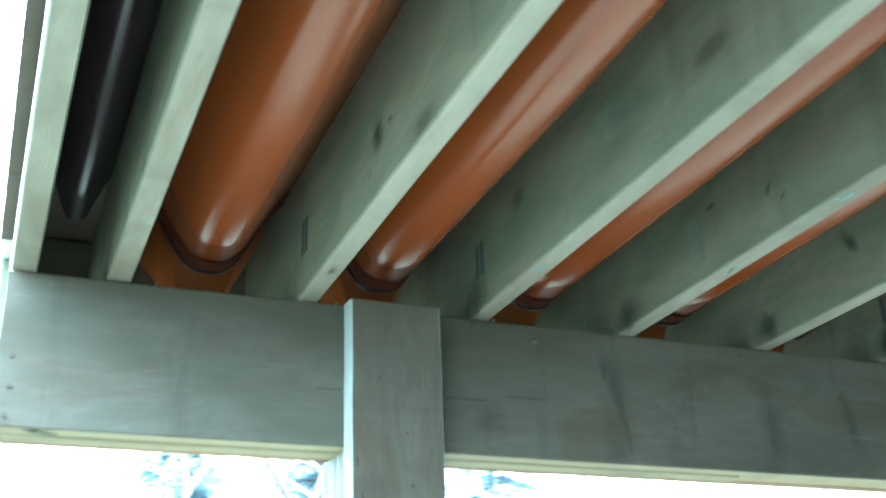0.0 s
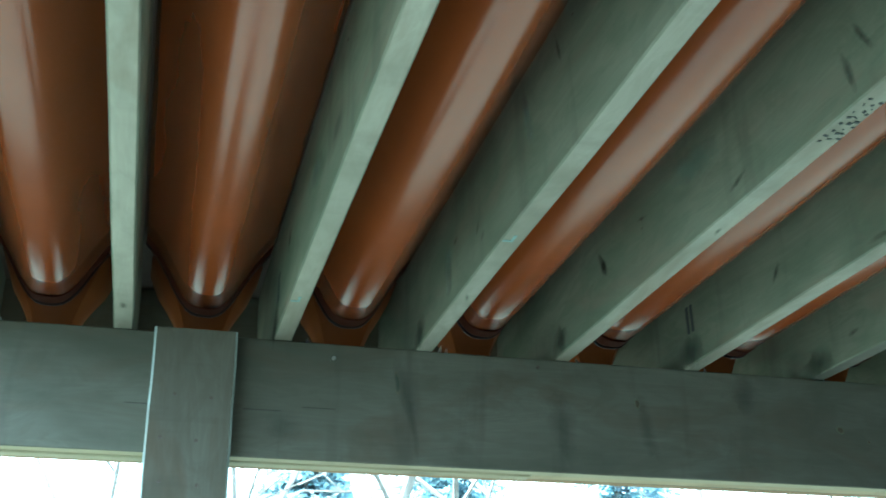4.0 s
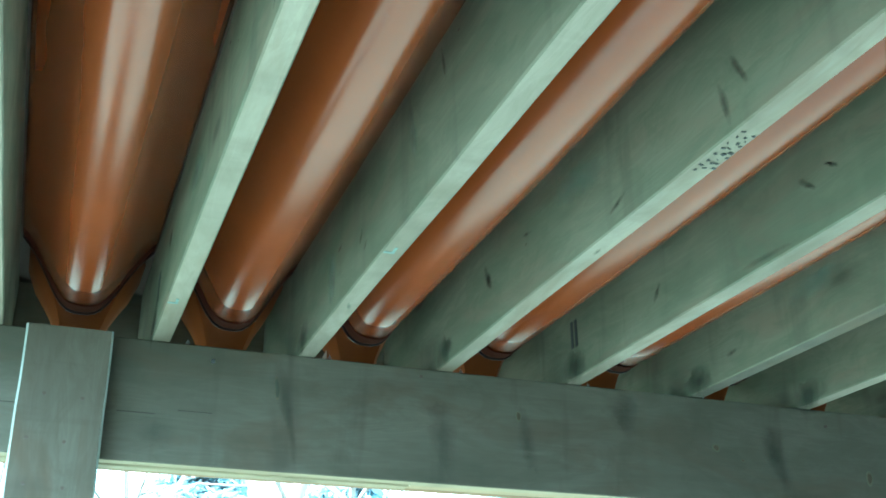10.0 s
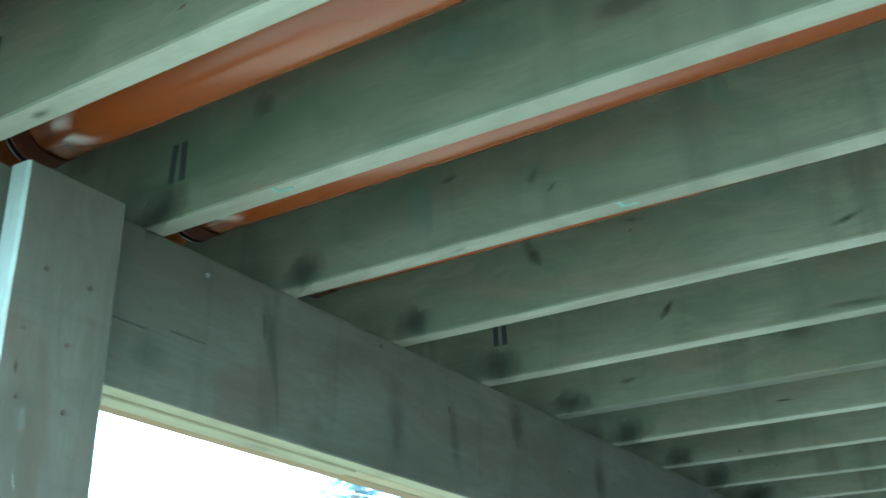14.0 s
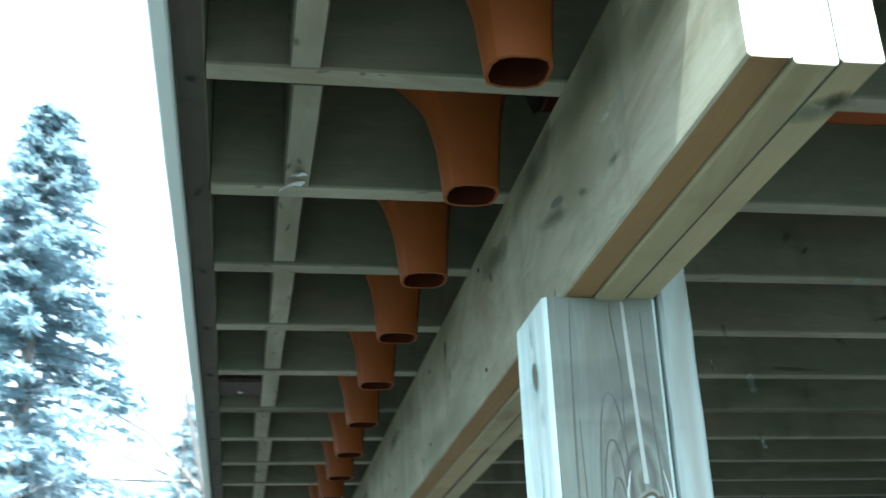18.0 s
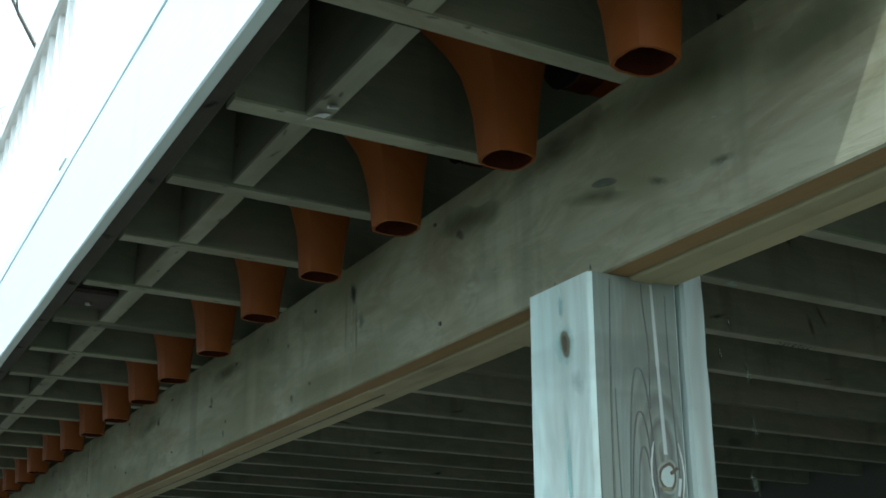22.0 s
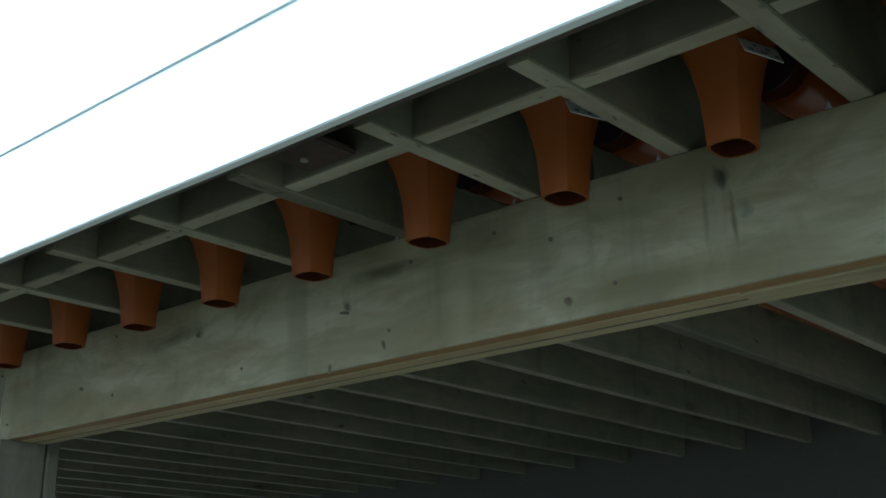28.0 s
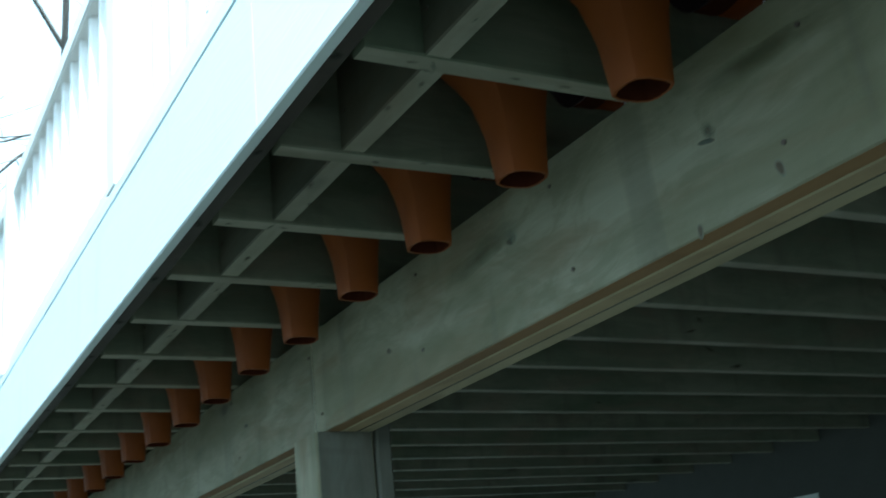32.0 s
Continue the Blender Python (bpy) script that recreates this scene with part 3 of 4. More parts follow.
# ---- knots, ink, nails and other small marks ----
def knot_mesh(seed, w, h, core):
    """A flat oval knot in the xz plane facing -y: a darker eye in a ring of bent grain."""
    rg = random.Random(seed)
    bm = bmesh.new()
    n = 26
    p1, p2 = rg.uniform(0, 6), rg.uniform(0, 6)
    rad = [1 + 0.10 * math.sin(2 * 6.2832 * i / n + p1) + 0.06 * math.sin(3 * 6.2832 * i / n + p2) for i in range(n)]
    rings = []
    for f, d in ((1.0, 0.0), (0.82, -0.0004), (core, -0.0005), (core * 0.55, -0.0003)):
        rings.append([bm.verts.new((w / 2 * f * rad[i] * math.cos(6.2832 * i / n), d, h / 2 * f * rad[i] * math.sin(6.2832 * i / n))) for i in range(n)])
    for j, (a, b2) in enumerate(zip(rings, rings[1:])):
        for i in range(n):
            f = bm.faces.new((a[i], a[(i + 1) % n], b2[(i + 1) % n], b2[i]))
            f.material_index = 0 if j == 0 else 1 if j == 1 else 2
    bm.faces.new(rings[-1]).material_index = 2
    bmesh.ops.recalc_face_normals(bm, faces=bm.faces[:])
    return bm


M_KNOT_RING = wood("knot_ring_wood", (0.170, 0.153, 0.102), (0.116, 0.102, 0.068), (0.088, 0.078, 0.048), knots=0.0)
M_KNOT = plain("knot_heartwood", (0.071, 0.056, 0.034), 0.8, var=0.4, scale=60)


def soft_stain(name, colour, strength=0.7):
    """A stain that thins out raggedly towards the rim of its patch."""
    m = plain(name, colour, 0.9, var=0.4, scale=50)
    N, L = m.node_tree.nodes, m.node_tree.links
    tc, mp, ln = N.new("ShaderNodeTexCoord"), N.new("ShaderNodeMapping"), N.new("ShaderNodeVectorMath")
    mp.inputs["Scale"].default_value = (1 / 0.038, 0, 1 / 0.0088)
    ln.operation = "LENGTH"
    L.new(tc.outputs["Object"], mp.inputs[0])
    L.new(mp.outputs[0], ln.inputs[0])
    rag, oi, add = N.new("ShaderNodeTexNoise"), N.new("ShaderNodeObjectInfo"), N.new("ShaderNodeVectorMath")
    rag.inputs["Scale"].default_value = 55.0
    rag.inputs["Detail"].default_value = 4
    sc = N.new("ShaderNodeVectorMath")
    sc.operation = "SCALE"
    sc.inputs[0].default_value = (7.0, 3.0, 5.0)
    L.new(oi.outputs["Random"], sc.inputs["Scale"])
    L.new(tc.outputs["Object"], add.inputs[0])
    L.new(sc.outputs[0], add.inputs[1])
    L.new(add.outputs[0], rag.inputs["Vector"])
    d = math_node(N, L, "ADD", ln.outputs["Value"], math_node(N, L, "MULTIPLY", math_node(N, L, "SUBTRACT", rag.outputs["Fac"], 0.5), 1.0))
    r = ramp(N, [(0.15, (strength,) * 3), (0.95, (0.0,) * 3)])
    L.new(d, r.inputs[0])
    clear, both = N.new("ShaderNodeBsdfTransparent"), N.new("ShaderNodeMixShader")
    L.new(r.outputs[0], both.inputs[0])
    L.new(clear.outputs[0], both.inputs[1])
    L.new(N["Principled BSDF"].outputs[0], both.inputs[2])
    L.new(both.outputs[0], N["Material Output"].inputs[0])
    return m


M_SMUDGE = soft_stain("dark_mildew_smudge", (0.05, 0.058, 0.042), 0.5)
M_BLOT = plain("dark_knot_stain", (0.075, 0.083, 0.062), 0.9, var=0.4, scale=50)
M_PITH = wood("pale_pith_wood", (0.46, 0.478, 0.432), (0.37, 0.386, 0.35), (0.36, 0.40, 0.365), knots=0.0)
KNOTS = [finish(knot_mesh(80 + i, w, h, c), "knot", [M_JOIST, M_KNOT_RING, M_KNOT] if i != 2 else [M_KNOT_RING, M_BLOT, M_BLOT]) for i, (w, h, c) in enumerate(((0.05, 0.022, 0.7), (0.03, 0.016, 0.6), (0.065, 0.016, 0.8), (0.022, 0.02, 0.6)))]
def smudge_mesh(seed):
    """A thin ragged streak in the xz plane facing -y, for mildew, stains and painted shade."""
    rg = random.Random(seed)
    bm = bmesh.new()
    n = 44
    ph = [rg.uniform(0, 6.28) for _ in range(6)]
    ring = []
    for i in range(n):
        a = 6.2832 * i / n
        r = 1 + 0.20 * math.sin(2 * a + ph[0]) + 0.16 * math.sin(3 * a + ph[1]) + 0.09 * math.sin(5 * a + ph[2]) + 0.05 * math.sin(9 * a + ph[3]) + 0.03 * math.sin(14 * a + ph[4])
        ring.append((0.038 * r * math.cos(a), 0.0088 * r * math.sin(a) * (1 - 0.25 * math.cos(a))))
    lo = [bm.verts.new((x, 0.0, z)) for x, z in ring]
    hi = [bm.verts.new((x, -0.0002, z)) for x, z in ring]
    for i in range(n):
        bm.faces.new((lo[i], lo[(i + 1) % n], hi[(i + 1) % n], hi[i]))
    bm.faces.new(hi)
    bmesh.ops.recalc_face_normals(bm, faces=bm.faces[:])
    return bm


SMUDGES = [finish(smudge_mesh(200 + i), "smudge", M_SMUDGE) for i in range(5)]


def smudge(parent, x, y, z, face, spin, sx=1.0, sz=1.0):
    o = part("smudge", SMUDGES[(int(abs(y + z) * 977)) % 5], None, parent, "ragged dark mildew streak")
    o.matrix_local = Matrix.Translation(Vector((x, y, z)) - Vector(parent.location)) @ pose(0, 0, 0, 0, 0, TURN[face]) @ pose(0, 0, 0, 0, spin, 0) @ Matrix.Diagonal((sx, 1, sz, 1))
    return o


TURN = {"-y": 0, "-x": -90, "+y": 180, "+x": 90}


def knot(parent, x, y, z, face, which, spin=0.0, scale=1.0):
    o = part("knot", KNOTS[which], None, parent)
    o.matrix_local = Matrix.Translation(Vector((x, y, z)) - Vector(parent.location)) @ pose(0, 0, 0, 0, 0, TURN[face]) @ pose(0, 0, 0, 0, spin, 0) @ Matrix.Scale(scale, 4)
    return o


rk = random.Random(11)
for k in range(2, 16):
    x = jx(k)
    for _ in range(rk.choice((1, 2, 2, 3))):
        knot(joists[k], x - 0.0006, rk.uniform(-1.7, -0.12), ZT + rk.uniform(0.03, 0.2), "-x", rk.choice((0, 1, 3)), rk.uniform(-35, 35), rk.uniform(0.25, 0.5))
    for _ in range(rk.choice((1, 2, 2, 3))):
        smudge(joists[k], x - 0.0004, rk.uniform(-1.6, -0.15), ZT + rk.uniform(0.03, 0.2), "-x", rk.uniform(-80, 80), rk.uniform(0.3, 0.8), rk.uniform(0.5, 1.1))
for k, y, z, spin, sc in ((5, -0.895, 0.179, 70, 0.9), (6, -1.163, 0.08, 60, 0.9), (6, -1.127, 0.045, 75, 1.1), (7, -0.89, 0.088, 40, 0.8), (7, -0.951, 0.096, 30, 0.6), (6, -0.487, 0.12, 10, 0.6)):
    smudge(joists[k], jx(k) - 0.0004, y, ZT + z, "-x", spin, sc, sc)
for x, z, w, spin, sc in ((0.865, 2.388, 0, 70, 1.1), (1.323, 2.402, 3, 0, 0.8), (1.196, 2.361, 3, 0, 0.7), (1.163, 2.243, 3, 10, 1.2), (1.758, 2.214, 1, 80, 0.9), (1.605, 2.239, 1, 60, 1.1),
                          (2.212, 2.359, 1, 20, 0.9), (1.719, 2.323, 2, 15, 0.6), (0.078, 2.327, 2, 15, 1.0), (0.456, 2.375, 1, 30, 1.2), (2.7, 2.30, 1, 10, 1.0), (3.6, 2.33, 0, 10, 0.8)):
    knot(beam, x, 0.1142, z, "+y", w, spin, sc * 0.8)
for x, z, w, spin, sc in ((1.591, 2.334, 3, 0, 0.9), (1.66, 2.31, 3, 0, 0.4), (1.101, 2.364, 1, 80, 0.8), (2.009, 2.293, 1, 85, 1.2), (0.571, 2.375, 2, 85, 0.7)):
    knot(beam, x, -0.0004, z, "-y", w, spin, sc)
for x0, x1, z in ((0.262, 0.335, 2.302), (0.378, 0.445, 2.312), (0.035, 0.078, 2.301)):
    mark_bar(beam, (x0 + x1) / 2, 0.0, z, x1 - x0, 0.0012, 0.0016, M_STAIN, "crack", "fine drying crack")
for x, z in ((-0.429, 2.314), (-0.429, 2.266), (-0.43, 2.222), (0.877, 2.43), (1.9, 2.41), (2.8, 2.25), (2.82, 2.40)):
    nail(beam, x, -0.001, z)
o = nail(beam, 0.438, -0.001, 2.418, "y", 0.004)
o.data.materials[0] = M_ZINC
for x in (0.5, 1.02, 1.55, 2.05, 2.6, 3.1, 3.7):
    for z in (2.255, 2.405):
        nail(beam, x + rk.uniform(-0.05, 0.05), 0.1142, z + rk.uniform(-0.015, 0.015))
for k, y, z, two in ((3, -0.045, 2.545, True), (4, -0.052, 2.54, True), (7, -0.048, 2.55, True), (11, -0.05, 2.54, False)):
    for dy in (-0.010, 0.010) if two else (0.0,):
        mark_bar(joists[k], jx(k) - 0.0004, y + dy, z, 0.0012, 0.011, 0.062, M_INK, "ink_mark", "black ink stroke", rk.uniform(-4, 4))
M_MOSS_SHADE = soft_stain("dark_mildew_and_shade", (0.035, 0.047, 0.030))
MOSS_SHADE = [finish(smudge_mesh(300 + i), "mildew_patch", M_MOSS_SHADE) for i in range(6)]
rm = random.Random(21)
for k in range(6, 17):
    for _ in range(rm.choice((1, 2, 2))):
        low = rm.random() < 0.6
        o = part("mildew_patch", MOSS_SHADE[rm.randrange(6)], None, joists[k], "dark green mildew patch")
        z = ZT + (rm.uniform(0.006, 0.05) if low else rm.uniform(0.06, 0.2))
        o.matrix_local = Matrix.Translation(Vector((jx(k) - 0.0004, rm.uniform(-1.5, -0.1), z)) - Vector(joists[k].location)) @ pose(0, 0, 0, 0, 0, -90) @ pose(0, 0, 0, 0, rm.uniform(-25, 25) if low else rm.uniform(-80, 80), 0) @ Matrix.Diagonal((rm.uniform(0.25, 0.9), 1, rm.uniform(0.3, 0.9), 1))
# an unreadable grade stamp under one joist, and crayon ticks
rs = random.Random(3)
for i in range(22):
    o = mark_bar(joists[6], jx(6) + (0.011, 0.021, 0.030)[i % 3] + rs.uniform(-0.002, 0.002), -1.03 - 0.12 * i / 22 + rs.uniform(-0.003, 0.003), ZT - 0.0010, rs.uniform(0.0015, 0.0075), rs.uniform(0.0015, 0.006), 0.0008, M_INK, "stamp_bar")
    o.rotation_euler = (0, 0, radians(rs.uniform(-40, 40)))
for k, y in ((5, -0.60), (4, -0.235)):
    mark_bar(joists[k], jx(k) + 0.012, y, ZT - 0.0004, 0.018, 0.006, 0.0012, M_TEAL, "crayon_tick", "faded teal crayon tick")
    mark_bar(joists[k], jx(k) + 0.018, y - 0.012, ZT - 0.0004, 0.005, 0.022, 0.0012, M_TEAL, "crayon_tick", "faded teal crayon tick")
M_COPPER = soft_stain("green_preservative_stain", (0.17, 0.225, 0.17), 0.5)
STAINS = [finish(smudge_mesh(260 + i), "preservative_stain", M_COPPER) for i in range(3)]
for k, y, spin, sc in ((8, 0.438, 20, 0.55), (8, 0.47, 70, 0.4), (9, 0.432, -30, 0.5), (6, 0.44, 50, 0.5), (7, 0.15, 80, 0.6), (5, -0.33, 75, 0.6), (6, -0.72, 85, 0.5), (11, 0.44, 10, 0.5)):
    o = part("preservative_stain", STAINS[k % 3], None, joists[k], "faint green preservative stain")
    o.matrix_local = Matrix.Translation(Vector((jx(k) + JW / 2, y, ZT - 0.0010)) - Vector(joists[k].location)) @ pose(0, 0, 0, 0, 0, spin) @ pose(0, 0, 0, 90) @ Matrix.Scale(sc, 4)
# the larger marks that catch the eye


def blot(parent, x, y, z, face, spin, sx, sz, mesh, label):
    """A soft stain or painted shade on a vertical face, or on an underside when face is "down"."""
    o = part("stain", mesh, None, parent, label)
    turn = pose(0, 0, 0, 90) if face == "down" else pose(0, 0, 0, 0, 0, TURN[face])
    o.matrix_local = Matrix.Translation(Vector((x, y, z)) - Vector(parent.location)) @ (pose(0, 0, 0, 0, 0, spin) @ turn if face == "down" else turn @ pose(0, 0, 0, 0, spin, 0)) @ Matrix.Diagonal((sx, 1, sz, 1))
    return o


M_OLIVE = soft_stain("olive_algae_film", (0.085, 0.088, 0.04), 0.5)
M_STREAK = soft_stain("faint_water_streak", (0.06, 0.065, 0.048), 0.26)
STREAKS = [finish(smudge_mesh(360 + i), "stain", M_STREAK) for i in range(4)]
M_PALE = soft_stain("washed_pale_streak", (0.36, 0.35, 0.25), 0.5)
OLIVE = [finish(smudge_mesh(340 + i), "stain", M_OLIVE) for i in range(4)]
PALE = [finish(smudge_mesh(350 + i), "stain", M_PALE) for i in range(3)]
blot(beam, -0.39, 0.011, BEAM_B - 0.0008, "down", 80, 0.55, 2.0, MOSS_SHADE[0], "dark green knot stain")
blot(beam, -0.37, 0.022, BEAM_B - 0.0006, "down", 60, 1.0, 2.6, STAINS[1], "pale green stain round a knot")
for x, z, spin, sx, sz in ((-0.10, 2.40, 4, 5.5, 6.0), (0.16, 2.415, -3, 4.5, 3.6), (0.42, 2.39, 8, 3.2, 3.4), (-0.30, 2.36, -6, 3.0, 5.0), (0.10, 2.315, 14, 2.4, 1.6), (1.62, 2.39, 3, 3.6, 2.6), (2.30, 2.37, -5, 4.0, 3.0)):
    blot(beam, x, 0.1146, z, "+y", spin, sx, sz, OLIVE[int(abs(x) * 10) % 4], "olive film of algae")
for x, z, spin, sx, sz, mesh in ((0.868, 2.32, 88, 2.8, 1.4, PALE[0]), (0.893, 2.33, 90, 2.4, 0.8, STREAKS[1]), (0.845, 2.31, 86, 2.0, 0.7, OLIVE[1]), (0.863, 2.387, 40, 0.5, 2.2, MOSS_SHADE[2]), (0.825, 2.326, 70, 0.6, 2.0, STAINS[0]),
                                 (2.203, 2.363, 30, 0.5, 1.6, STAINS[2]), (0.42, 2.285, 5, 2.6, 2.6, PALE[1]), (1.25, 2.29, -3, 3.4, 3.0, PALE[2]), (1.71, 2.333, 60, 0.5, 1.4, SMUDGES[3]), (3.118, 2.33, 90, 2.9, 1.6, STREAKS[2]),
                                 (-0.136, 2.277, 10, 0.7, 0.9, SMUDGES[0]), (-0.133, 2.332, 10, 1.0, 0.8, PALE[0]), (-0.028, 2.291, 20, 0.6, 0.8, SMUDGES[4])):
    blot(beam, x, 0.1149, z, "+y", spin, sx, sz, mesh, "weather stain")
for x, z, sx, sz in ((0.585, 2.36, 2.2, 2.2), (0.605, 2.29, 2.0, 1.2), (1.12, 2.31, 2.2, 2.4), (0.93, 2.30, 2.4, 4.0), (1.75, 2.33, 2.0, 3.6), (1.36, 2.40, 1.6, 4.0), (0.34, 2.27, 1.2, 5.0)):
    blot(beam, x, -0.0007, z, "-y", 84 + 10 * math.sin(x * 20), sx, sz, STREAKS[int(x * 10) % 4], "faint water streak")
blot(joists[3], jx(3) + 0.019, -0.139, ZT - 0.0012, "down", 88, 0.6, 0.9, SMUDGES[2], "grey oval stain")
for k, y, z, spin, sx, sz, mesh in ((4, -0.212, 2.582, 20, 0.75, 3.0, SMUDGES[0]), (5, -0.325, 2.561, 0, 0.6, 0.7, SMUDGES[1]), (5, -0.273, 2.519, 80, 1.6, 3.4, STAINS[1]), (7, -0.762, 2.463, 2, 2.4, 0.8, SMUDGES[3]), (3, -0.42, 2.538, 70, 0.9, 3.6, MOSS_SHADE[1]),
                                    (5, -0.75, 2.60, 75, 1.8, 2.0, STAINS[0]), (6, -0.30, 2.55, 60, 1.0, 1.6, MOSS_SHADE[3]), (4, -0.55, 2.56, 10, 2.5, 4.0, STAINS[2]), (6, -0.70, 2.58, 5, 3.0, 4.0, STAINS[1]), (8, -0.50, 2.56, -8, 2.6, 3.4, STAINS[0])):
    blot(joists[k], jx(k) - 0.0007, y, z, "-x", spin, sx, sz, mesh, "soft dark stain")
for k in range(2, 20):
    blot(rim, jx(k) + 0.045 + 0.02 * rm.random(), 0.5555, ZT + 0.0067, "down", rm.uniform(-30, 30), rm.uniform(0.35, 0.6), rm.uniform(0.8, 1.5), MOSS_SHADE[k % 6], "dark drip mark")
# Dark blots that paint the corner shade at each joist's foot.
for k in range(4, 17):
    blot(joists[k], jx(k) - 0.0009, -0.030 - 0.02 * rm.random(), ZT + 0.014 + 0.012 * rm.random(), "-x", rm.uniform(-20, 20), rm.uniform(1.2, 1.9), rm.uniform(3.6, 5.4), MOSS_SHADE[k % 6], "painted corner shade where the joist meets the beam")
post_1 = bpy.data.objects["post"]
knot(post_1, 0.139, 0.1417, 2.124, "+y", 1, 70, 1.2)
o = part("knot", knot_mesh(97, 0.030, 0.046, 0.62), [M_POST_KNOT, M_KNOT, M_CLEAT_EDGE], post_1, "pale knot with a dark rim")
o.matrix_local = Matrix.Translation(Vector((0.0856, 0.034, 1.958)) - Vector(post_1.location)) @ pose(0, 0, 0, 0, 0, -90)
for dy, dz, ln, tilt, mt in ((-0.010, 0.008, 0.014, 55, M_KNOT), (0.004, -0.015, 0.016, 85, M_KNOT_RING), (-0.017, -0.012, 0.022, 10, M_PITH)):
    o = part("split", box(0.0014, 0.0045, ln, 0.0004), mt, post_1, "split in the knot")
    o.matrix_local = Matrix.Translation(Vector((0.0850, 0.034 + dy, 1.958 + dz)) - Vector(post_1.location)) @ pose(0, 0, 0, tilt)
M_TEAL_SOFT = soft_stain("soft_teal_preservative", (0.36, 0.57, 0.55), 0.5)
TEALS = [finish(smudge_mesh(370 + i), "stain", M_TEAL_SOFT) for i in range(3)]
for x, z, spin, sx, sz, mesh in ((0.141, 2.126, 80, 0.9, 3.0, TEALS[0]), (0.148, 2.178, 86, 0.9, 0.9, TEALS[1]), (0.140, 1.95, 88, 3.4, 1.0, TEALS[2]), (0.19, 1.86, 91, 3.0, 2.6, TEALS[1]), (0.117, 2.07, 60, 0.6, 1.6, STREAKS[0])):
    blot(post_1, x, 0.1411, z, "+y", spin, sx, sz, mesh, "teal preservative stain")
M_GRAIN = plain("dark_growth_ring", (0.10, 0.107, 0.092), 0.8, var=0.4, scale=60)


def ring_line(y_of, z_of, width):
    """A thin dark growth ring on the -x face of the first post, along s from 0 to 1."""
    bm = bmesh.new()
    rows = []
    n = 28
    for i in range(n + 1):
        q = i / n
        w = width * (0.25 + math.sin(math.pi * q) ** 0.6) * (0.8 + 0.3 * noise.noise((q * 9, width * 900, 1.0)))
        y, z = y_of(q), z_of(q)
        dy, dz = y_of(q + 0.01) - y_of(q - 0.01), z_of(q + 0.01) - z_of(q - 0.01)
        ln = math.hypot(dy, dz)
        rows.append([bm.verts.new((x, y + u * w * dz / ln, z - u * w * dy / ln)) for x in (0.0004, -0.0006) for u in (-1, 1)])
    for a, b2 in zip(rows, rows[1:]):
        for i, j in ((0, 1), (1, 3), (3, 2), (2, 0)):
            bm.faces.new((a[i], a[j], b2[j], b2[i]))
    bmesh.ops.recalc_face_normals(bm, faces=bm.faces[:])
    return bm


RINGS = [(lambda q, c=c, w=w, k=k: c + w * math.copysign(abs(2 * q - 1) ** k, 2 * q - 1), lambda q, t=t, d=d: t - d * (2 * q - 1) ** 2, 0.0009)
         for c, w, k, t, d in ((0.071, 0.019, 0.8, 2.035, 0.135), (0.068, 0.012, 0.8, 1.992, 0.075), (0.070, 0.027, 0.75, 2.09, 0.30))]
RINGS += [(lambda q, a=a, b=b, p=p: a + (b - a) * q + 0.0022 * math.sin(7 * q + p), lambda q, t=t, d=d: t - d * q, w)
          for a, b, p, t, d, w in ((0.108, 0.125, 0.0, 2.20, 0.75, 0.0013), (0.105, 0.110, 2.0, 2.06, 0.60, 0.0008), (0.057, 0.052, 1.0, 2.20, 0.16, 0.0008), (0.020, 0.012, 0.6, 2.19, 0.50, 0.0007), (0.092, 0.097, 3.1, 1.93, 0.50, 0.0009), (0.132, 0.134, 1.5, 2.0, 0.5, 0.0006))]
for y_of, z_of, w in RINGS:
    o = part("growth_ring", ring_line(y_of, z_of, w), M_GRAIN, post_1, "dark growth ring")
    o.location = Vector((0.0856, 0, 0)) - Vector(post_1.location)
for side, w in ((1, 0.0013), (-1, 0.0010)):
    o = part("torn_lip", ring_line(lambda q: 0.034 + side * (0.019 + 0.006 * math.sin(math.pi * q)), lambda q: 2.0 - 0.075 * q, w), M_PITH, post_1, "pale torn grain beside the knot")
    o.location = Vector((0.0853, 0, 0)) - Vector(post_1.location)
for y, z, sx, sz in ((-0.105, 2.10, 0.5, 0.6), (-0.108, 2.03, 0.4, 0.5), (-0.102, 1.955, 0.6, 0.8), (-0.080, 2.165, 0.3, 0.5), (-0.060, 2.12, 0.3, 0.4)):
    blot(post_1, 0.0794, y, z, "-x", 80 + 300 * (y + 0.09), sx, sz, MOSS_SHADE[3], "dark nick on the cleat's edge")
for x, z, spin in ((0.114, 2.222, 84), (0.196, 2.220, 95), (0.150, 2.216, 90)):
    blot(beam, x, 0.1152, z, "+y", spin, 0.2, 0.35, MOSS_SHADE[1], "black nail streak")
